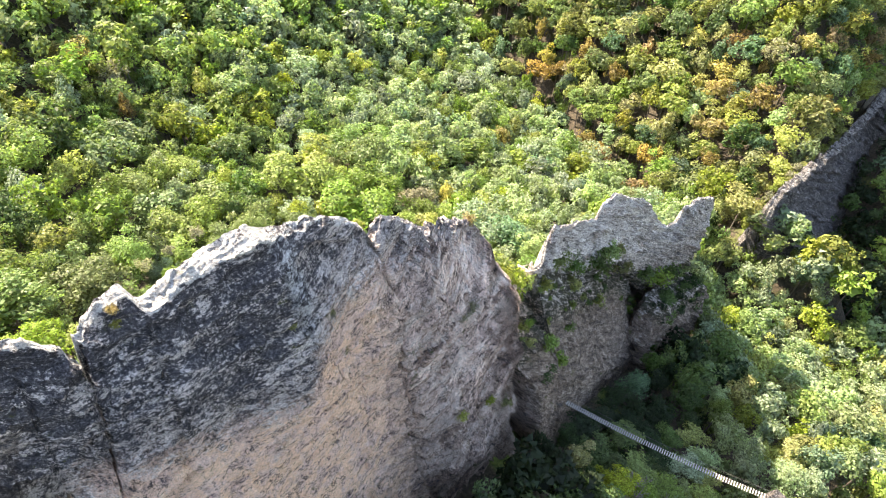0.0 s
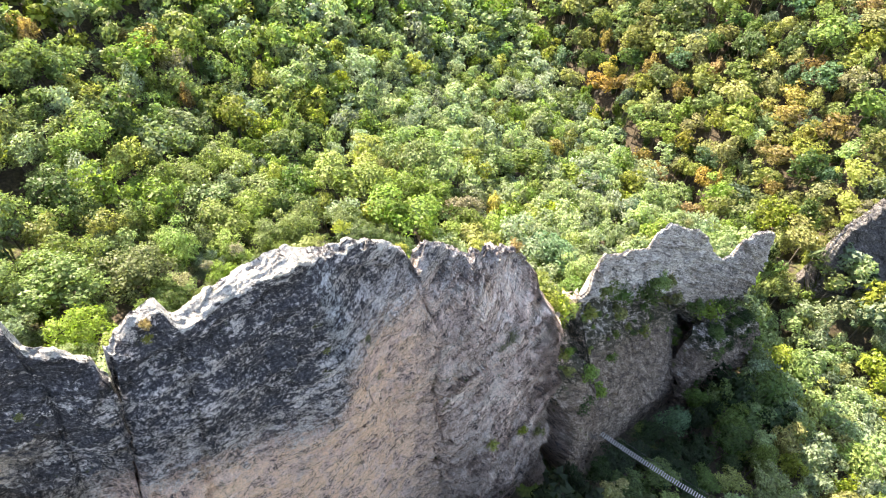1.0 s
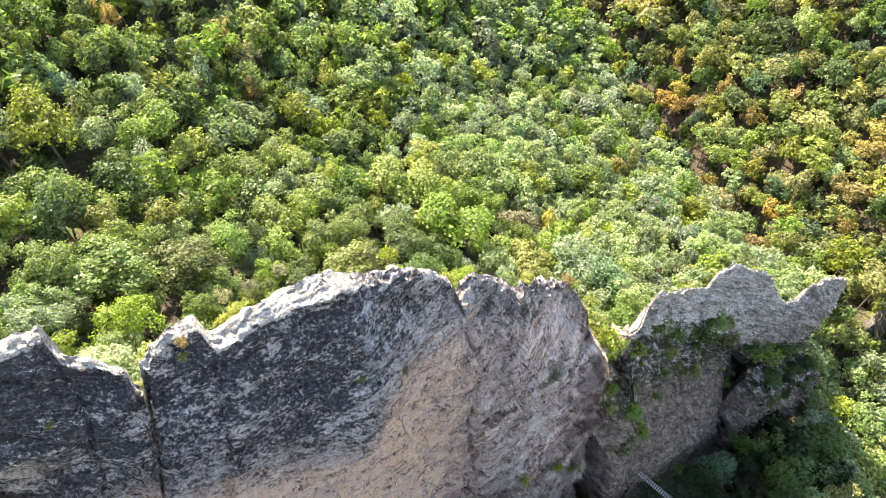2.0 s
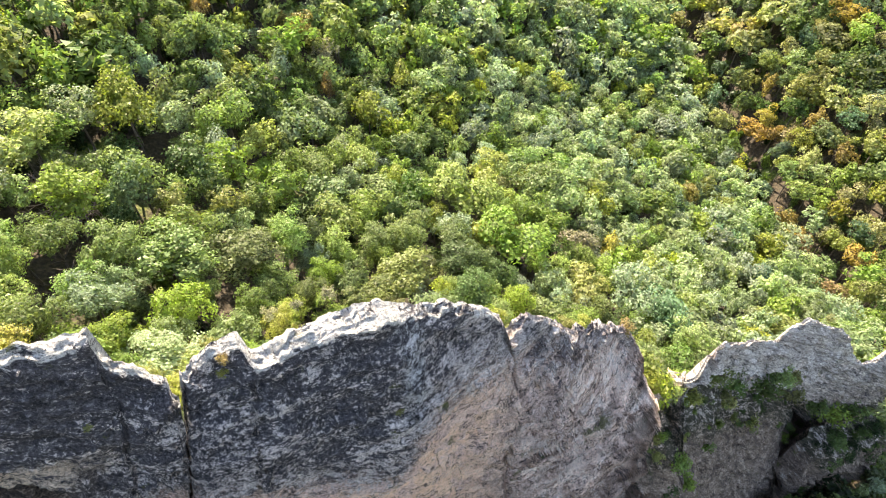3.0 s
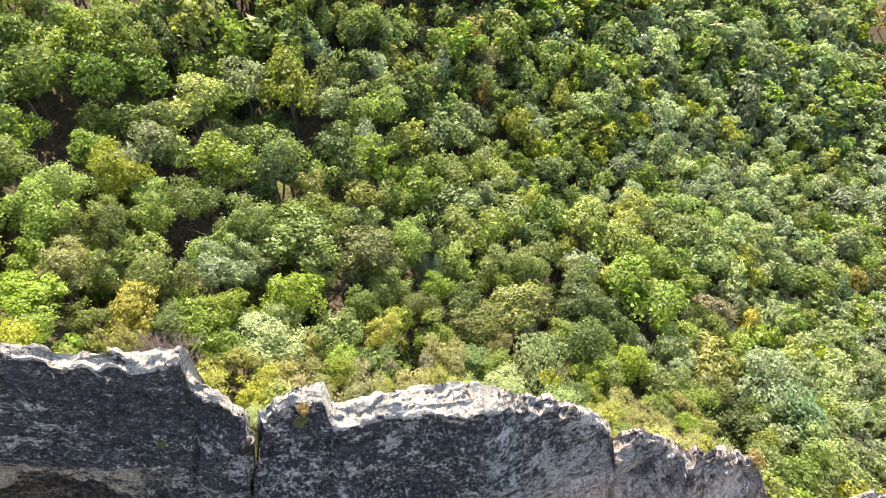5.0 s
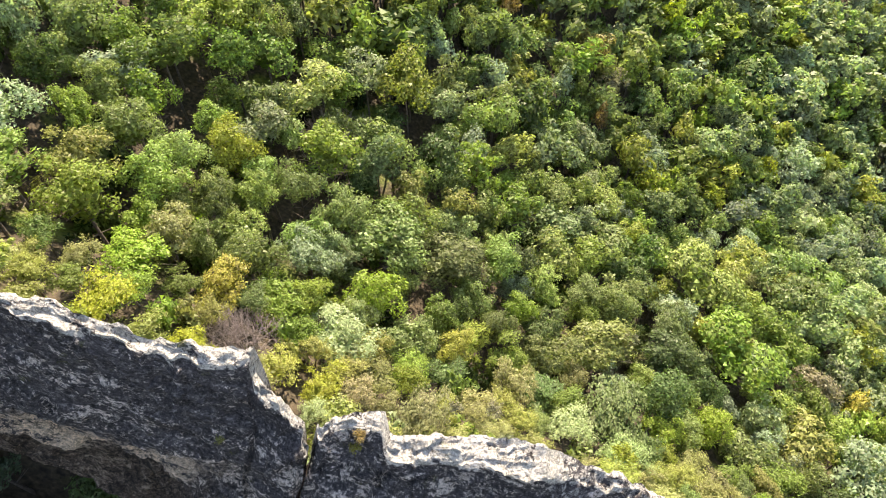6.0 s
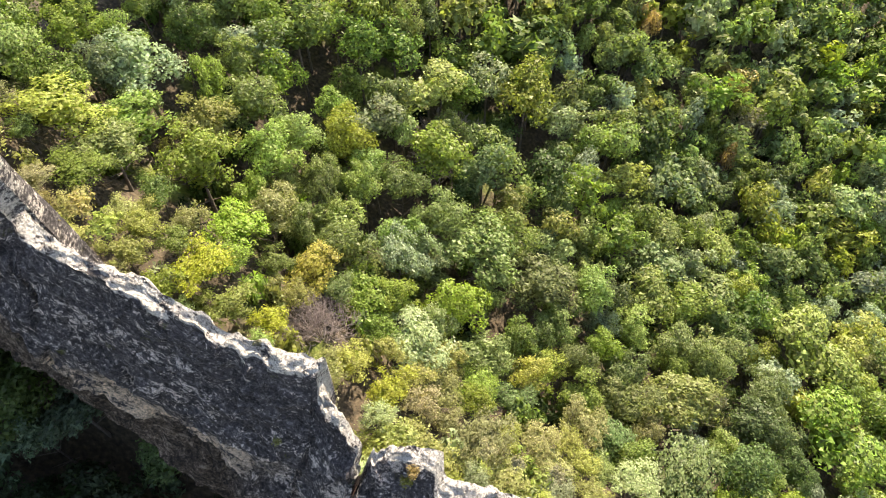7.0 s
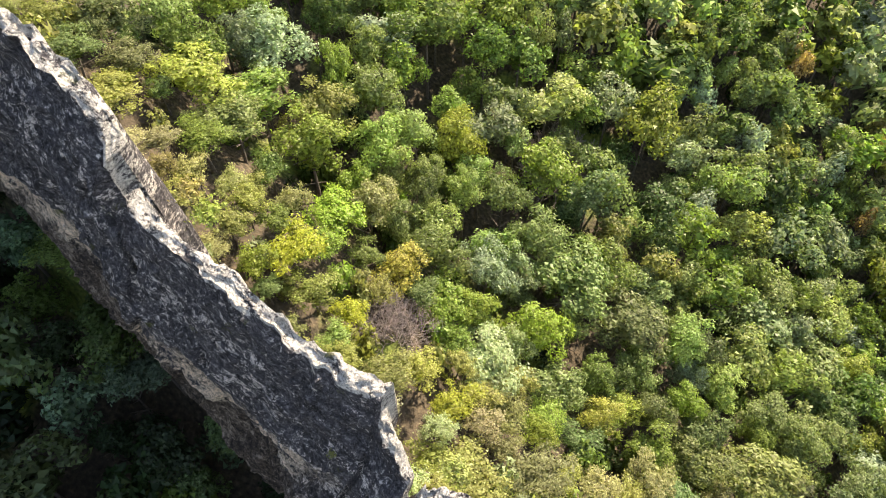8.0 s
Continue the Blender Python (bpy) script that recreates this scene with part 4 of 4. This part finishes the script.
def plant_forest():
    r = random.Random(7)
    spots = []
    for kind, rows in MARKED.items():
        for u, n, rad in rows:
            spots.append((u, n, rad * .92, kind, True))
    taken = list(spots)
    cells = {}

    def claim(u, n, rad):
        for i in range(int(u // 8) - 1, int(u // 8) + 2):
            for j in range(int(n // 8) - 1, int(n // 8) + 2):
                for (a, b, c) in cells.get((i, j), ()):
                    if math.hypot(a - u, b - n) < .585 * (c + rad):
                        return False
        cells.setdefault((int(u // 8), int(n // 8)), []).append((u, n, rad))
        return True

    for u, n, rad, _, _ in taken:
        cells.setdefault((int(u // 8), int(n // 8)), []).append((u, n, rad * 1.06))
    cells.setdefault((int(DEAD[0] // 8), int(DEAD[1] // 8)), []).append((*DEAD, 4.2))
    outer = ([-64, -40, -15, 10, 60, 125, 172, 195, 212], [84, 104, 126, 152, 178, 196, 176, 140, 70])
    for _ in range(60000):
        u, n = r.uniform(-62, 212), r.uniform(-30, 196)
        if n > 29.5 + (3 if 30 < u < 84 else 0) or (u > 112 and n > 21.5):
            if n > np.interp(u, *outer):
                continue
            shrub = n < 46 and u < 45
            rad = r.uniform(1.6, 3.0) if shrub else (2.5 + 2.3 * r.random() if n < 88 and u < 62 else 2.2 + 1.9 * r.random() ** 1.3)
            if u > 118:
                rad *= 1.15
            if n > 26 and abs(u - (113.5 + .29 * (n - 30))) < (1.7 if n < 100 else .9) + .75 * rad:
                continue
        elif (n < 14.2 and u < 119) or (n < 19 and u < -3) or (n < 27 and u < -14) or (u > 119 and n < 12):
            if (u < 30 and n < -4) or u > 186 or n < -26 + .0 * u:
                continue
            if math.hypot((u - 48) / 1.6, n + 9) < 5 or (u < 70 and n < -12 and u > 30 and n < -14):
                continue
            rad = r.uniform(2.0, 3.4)
        elif u > 86 and u < 107:
            rad = r.uniform(2.4, 3.6)
        else:
            continue
        if claim(u, n, rad):
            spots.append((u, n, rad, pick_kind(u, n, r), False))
    near, far = [], []
    for s in spots:
        u, n = s[0], s[1]
        (near if (n > 20 and u < 40 and n < 71) or (n < 20 and 30 < u < 66) else far).append(s)
    for u, n, rad, kind, marked in near:
        h = float(stand_height(u, n)) * (1.0 if marked else r.uniform(.78, 1.1) * (.86 + .16 * (rad - 2.0)))
        if n < 20 and not marked:
            h *= 1 - .6 * math.exp(-((u - 45) / 11) ** 2) * float(smooth(-8, -2, n))
        tree_at(kind, u, n, rad, h, r)
    # undergrowth between the trees
    low = []
    for _ in range(9000):
        u, n = r.uniform(-62, 190), r.uniform(-26, 150)
        if (n > 29.5 and n < np.interp(u, *outer) - 8) or (n < 15 and (u > 20 or n > -4) and u < 119) or (86 < u < 125 and n > 14) or (n < 27 and u < -12 and n > -4):
            rad = r.uniform(1.0, 1.7)
            ok = True
            for i in range(int(u // 8) - 1, int(u // 8) + 2):
                for j in range(int(n // 8) - 1, int(n // 8) + 2):
                    ok = ok and all(math.hypot(a - u, b - n) > .55 * c + .5 * rad for (a, b, c) in cells.get((i, j), ()))
            if ok and len(low) < 1400:
                cells.setdefault((int(u // 8), int(n // 8)), []).append((u, n, rad))
                # dark leaf kinds stand in for the shade between crowns
                low.append((u, n, rad, pick_kind(u, n, r) if n < 46 else r.choice(("dark", "dark", "green", "shade_green"))))
    # the rest of the forest, past counting
    vs, fs, idx, tint = [], [], [], []
    base = 0
    tvs, tfs = [], []
    for u, n, rad, kind, marked in far:
        shy = kind == "shade_green" or n > 118 or (n > 80 and u < -10) or (u > 112 and n < 19)
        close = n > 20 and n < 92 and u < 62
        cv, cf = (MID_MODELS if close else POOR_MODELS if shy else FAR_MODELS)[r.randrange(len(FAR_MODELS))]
        w = r.uniform(0, 6.28)
        c, s = math.cos(w) * rad / MODEL_R, math.sin(w) * rad / MODEL_R
        h = float(stand_height(u, n)) * (1.0 if marked else r.uniform(.78, 1.12) * (.88 + .16 * (rad - 2.0)))
        g = float(ground_z(u, n))
        wx, wy = r.uniform(.85, 1.2), r.uniform(.85, 1.2)
        x, y, z = cv[:, 0] * wx * c - cv[:, 1] * wy * s + u, cv[:, 0] * wx * s + cv[:, 1] * wy * c + n, cv[:, 2] * h / MODEL_H + g
        vs.append(np.stack([x, y, z], -1))
        fs.append(cf + base)
        base += len(cv)
        idx.append(np.full(len(cf), KINDS.index(kind)))
        tint.append(np.full(len(cf), r.random()))
        tube(tvs, tfs, (u, n, g - .5), (u, n, g + h * .7), .2, .1, 5)
    cv0, cf0 = crown_arrays(400, 200, .24, tall=1.5, lobes=7)
    cv0[:, 2] += 1.5
    for u, n, rad, kind in low:
        w = r.uniform(0, 6.28)
        c, s = math.cos(w) * rad, math.sin(w) * rad
        g, h = float(ground_z(u, n)), rad * r.uniform(1.5, 2.6)
        vs.append(np.stack([cv0[:, 0] * c - cv0[:, 1] * s + u, cv0[:, 0] * s + cv0[:, 1] * c + n, cv0[:, 2] * h + g], -1))
        fs.append(cf0 + base)
        base += len(cv0)
        idx.append(np.full(len(cf0), KINDS.index(kind)))
        tint.append(np.full(len(cf0), r.random()))
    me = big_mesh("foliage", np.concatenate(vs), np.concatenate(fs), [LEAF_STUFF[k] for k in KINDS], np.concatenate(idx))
    at = me.attributes.new("tree", "FLOAT", "FACE")
    at.data.foreach_set("value", np.concatenate(tint).astype(np.float32))
    wood = new("far_forest")
    wood.matrix_world = TURNED
    tagged(wood, "mixed broadleaf forest with early autumn colours on steep slopes", "forest", kind="stuff")
    part("foliage", me, wood)
    part("trunks", mesh_of("trunks", tvs, tfs, BARK), wood)


plant_forest()


# ---- dead shrub ----
def dead_shrub(u, n, z, size, seed, label, stems=7, slim=1.0):
    r = random.Random(seed)
    v, f = [], []

    def grow(p, way, length, rad, level):
        q = p + way * length
        tube(v, f, p, q, rad, rad * .65, 4)
        if level:
            for _ in range(r.choice((3, 4))):
                w = (way + Vector((r.gauss(0, .6), r.gauss(0, .6), r.gauss(.1, .4)))).normalized()
                grow(q, w, length * r.uniform(.6, .85), rad * .6, level - 1)

    for _ in range(stems):
        w = r.uniform(0, 6.28)
        out = r.uniform(.3, 1.2)
        grow(Vector((0, 0, -.2)), Vector((out * math.cos(w), out * math.sin(w), 1)).normalized(), size * .36, size * .03 * slim, 4)
    ob = new("dead_shrub", mesh_of("dead_shrub", v, f, DEADWOOD))
    ob.matrix_world = Matrix.Translation(world_of(u, n, z))
    tagged(ob, label, "shrub")


dead_shrub(*DEAD, float(ground_z(*DEAD)), 5.0, 3, "bare grey leafless shrub behind the cliff", 16, .5)


dead_shrub(113.6, -15.3, float(ground_z(113.6, -15.3)), 8.0, 5, "bare whitish dead tree among green crowns")
dead_shrub(37.2, 2.1, float(ground_z(37.2, 2.1)), 6.0, 8, "bare whitish dead snag in the ravine")
dead_shrub(-18.8, 78.8, float(ground_z(-18.8, 78.8)), 8.0, 11, "bare grey dead tree on the forested slope")


# ---- plants on the rock ----
def tuft_meshes():
    out = []
    for k in range(3):
        cv, cf = crown_arrays(300 + k, 520, .15, tall=1.3, lobes=9, ragged=2.0)
        cv[:, 2] += 1.25
        out.append(big_mesh("leaves", cv, cf, [LEAF_MAT["olive"]]))
    return out


TUFTS = tuft_meshes()
rt = random.Random(21)


def surface_n(u, z):
    """Where the broken face stands at (u, z), relief and all."""
    seed, coarse = next((sd, c) for lim, sd, c in ((-1.5, 1, .75), (15.85, 2, .7), (32.3, 3, 1.2), (38.6, 4, 1.2), (99, 5, 1.0)) if u <= lim)
    uu, zz = np.array([[u - float(wander(np.array(z)))]]), np.array([[z]])
    return float(face_n(uu, zz)[0, 0] - relief(uu, zz, seed, coarse)[0, 0] - .55 * fin_thick(np.array([u]))[0])


def shrub_on(u, z, size, kind, label, n=None):
    t = new("shrub")
    tagged(t, label, "shrub", "shrubs on the rock")
    nn = surface_n(u, z) - .12 * size if n is None else n
    t.matrix_basis = Matrix.Translation(world_of(u, nn, z - .25 * size)) @ pose(0, 0, 0, 0, 0, rt.uniform(0, 360)) @ Matrix.Scale(size, 4)
    c = part("leaves", rt.choice(TUFTS), t)
    c.material_slots[0].link = "OBJECT"
    c.material_slots[0].material = LEAF_MAT[kind]
    v, f = [], []
    for k in range(3):
        w = k * 2.1
        tube(v, f, (0, .25, -.1), (.35 * math.cos(w), .35 * math.sin(w), .7), .05, .02, 4)
    part("stems", mesh_of("stems", v, f, BARK), t)


for u, z, size, kind in [(8.2, 66.2, .45, "olive"), (-2.4, 59.8, .9, "olive"), (-1.9, 63.0, .5, "olive"), (.4, 73.0, .35, "orange"), (.1, 72.2, .35, "yellow"), (-6.2, 71.8, .3, "olive"),
                         (43.8, 41.2, 1.5, "green"), (41.6, 37.8, 1.3, "olive"), (47.5, 37.4, 1.5, "dark"), (52.6, 34.4, 1.8, "dark"), (55.5, 33.5, 2.0, "green"), (58.4, 31.4, 1.7, "olive"),
                         (38.2, 33.8, 1.3, "bright"), (36.2, 31.0, 1.5, "dark"), (39.4, 29.6, 1.3, "green"), (35.2, 37.4, 1.0, "olive"), (62.5, 24.5, 1.8, "olive"), (68.4, 19.0, 2.2, "dark"), (72.5, 15.8, 2.2, "green"), (76.5, 14.5, 2.2, "dark"),
                         (20.5, 42.0, .7, "olive"), (25.0, 39.0, .7, "lime"), (29.2, 32.0, .8, "olive"), (49.4, 31.0, 1.2, "olive"), (45.0, 28.5, 1.0, "green"), (55.0, 24.0, 1.2, "olive")]:
    shrub_on(u, z, size, kind, "small " + {"olive": "olive", "green": "green", "dark": "dark green", "bright": "bright green", "lime": "yellow-green", "yellow": "yellow", "orange": "orange"}[kind] + " shrub rooted in a rock ledge")
# the green band under the tower's overhang
rb = random.Random(5)
for k in range(40):
    u = 33.5 + 40 * (k + rb.random()) / 40
    z = float(np.interp(u, ROOF_U, ROOF_Z)) - rb.uniform(2.5, 8)
    kind = rb.choice(("olive", "green", "dark", "dark", "green"))
    shrub_on(u, z, rb.uniform(.35, .9), kind, "small " + {"olive": "olive", "green": "green", "dark": "dark green"}[kind] + " shrub rooted in a rock ledge")
# dark growth on the slab under the prow, and sunlit scrub along the far fin's crest
for k in range(34):
    u = 66.5 + 21 * (k + rb.random()) / 34
    zt = float(np.interp(u, [62.5, 66, 69, 76, 84, 87, 88.5], [11, 15, 15, 12.5, 8.5, 5, 0]))
    z = zt - (rb.uniform(-.3, .6) if k % 2 else rb.uniform(1, 9))
    # the darkest leaf kind brings the prow's shade in as colour
    shrub_on(u, z, rb.uniform(.6, 1.5), rb.choice(("dark", "dark", "shade_green")), "dark green shrub in the shade under the rock prow", 17.4 - .09 * (zt - z) + (rb.uniform(.2, 2.5) if k % 2 else 0))
for k in range(26):
    u = 114.5 + 50 * (k + rb.random()) / 26
    kind = rb.choice(("olive", "lime", "tan", "lime"))
    shrub_on(u, float(far_top(np.array(u))) - rb.uniform(.3, 1.6), rb.uniform(.7, 1.6), kind, "low " + {"olive": "olive", "lime": "yellow-green", "tan": "dry tan"}[kind] + " shrub on the distant crest", 19.9 + rb.uniform(0, 1.2))
# in the saddle and along the crest
for u, dn, dz, size, kind in [(33.5, 1.0, .2, 1.6, "lime"), (35.0, .6, .2, 1.9, "lime"), (36.6, .2, .3, 1.6, "bright"), (37.6, .4, .2, 1.3, "lime"), (34.4, 2.4, .4, 2.2, "lime"), (36.2, 2.2, .2, 2.0, "bright"),
                              (22.6, .5, -.1, .6, "lime"), (26.6, .3, -.1, .7, "orange"), (15.9, .8, -1.2, .7, "lime"), (12.4, 1.6, 0, .6, "lime"), (-1.5, 1.3, -1.5, .9, "lime"), (3.0, 1.6, -.2, .45, "tan"), (4.4, 1.5, -.2, .4, "tan"), (6.2, 1.7, -.2, .5, "tan"),
                              (-14.6, 1.4, -.3, .9, "lime"), (-15.8, 1.6, -.3, .8, "yellow"), (62.6, 1.0, -.2, .7, "olive"), (71.5, 1.2, -.2, .9, "lime")]:
    shrub_on(u, float(crest_z(np.array(u))) + dz, size, kind, "low " + {"lime": "yellow-green", "bright": "bright green", "orange": "orange", "tan": "dry tan", "yellow": "yellow", "olive": "olive"}[kind] + " shrub on the cliff crest", float(crest_n(np.array(u))) + dn)


# ---- footbridge ----
def footbridge():
    a, b = Vector((41.4, 18.0, 17.9)), Vector((47.7, -8.4, 21.6))
    n_planks, half = 88, .36
    bridge = new("suspension_footbridge")
    bridge.matrix_world = TURNED
    tagged(bridge, "narrow suspension footbridge of pale planks on steel cables", "bridge")
    side = (b - a).cross(Vector((0, 0, 1))).normalized()

    def at(t, up=0.0, out=0.0):
        return a.lerp(b, t) + Vector((0, 0, up - 4 * .9 * t * (1 - t))) + side * out

    bm = bmesh.new()
    bmesh.ops.create_cube(bm, size=1.0)
    bmesh.ops.scale(bm, vec=(.13, .72, .045), verts=bm.verts)
    bmesh.ops.bevel(bm, geom=bm.edges[:], offset=.008, segments=1, affect="EDGES")
    plank = bpy.data.meshes.new("plank")
    bm.to_mesh(plank)
    bm.free()
    plank.materials.append(PLANK)
    rp = random.Random(3)
    for k in range(n_planks):
        t = (k + .5) / n_planks
        d = at(t + .002) - at(t - .002)
        q = d.to_track_quat("X", "Z").to_matrix().to_4x4()
        part("plank", plank, bridge, m=Matrix.Translation(at(t, rp.uniform(-.01, .01), rp.uniform(-.02, .02))) @ q @ pose(0, 0, 0, 0, 0, rp.uniform(-3, 3)))
    for out, up in ((-half * .85, -.05), (half * .85, -.05), (-half - .05, 1.0), (half + .05, 1.0)):
        v, f = [], []
        for k in range(24):
            tube(v, f, at(k / 24, up, out), at((k + 1) / 24, up, out), .02, .02, 5)
        part("cable", mesh_of("cable", v, f, STEEL), bridge)
    for k in range(1, 30):
        for sgn in (-1, 1):
            v, f = [], []
            tube(v, f, at(k / 30, -.05, sgn * half * .85), at(k / 30, 1.0, sgn * (half + .05)), .006, .006, 4)
            part("hanger", mesh_of("hanger", v, f, STEEL), bridge)


footbridge()


# ---- iron rungs that lead from the bridge along the wall ----
def rung(u, z):
    v, f = [], []
    n = surface_n(u, z) - .3
    tube(v, f, (0, .9, -.2), (0, 0, -.2), .016, .016, 5)
    tube(v, f, (0, 0, -.2), (0, 0, .2), .016, .016, 5)
    tube(v, f, (0, 0, .2), (0, .9, .2), .016, .016, 5)
    ob = new("iron_rung", mesh_of("iron_rung", v, f, STEEL))
    ob.matrix_world = TURNED @ Matrix.Translation((u, n, z))
    tagged(ob, "steel rung bolted into the cliff face", "rung", "climbing rungs")


for k in range(12):
    rung(41.0 - .35 * k, 18.2 + .55 * k)
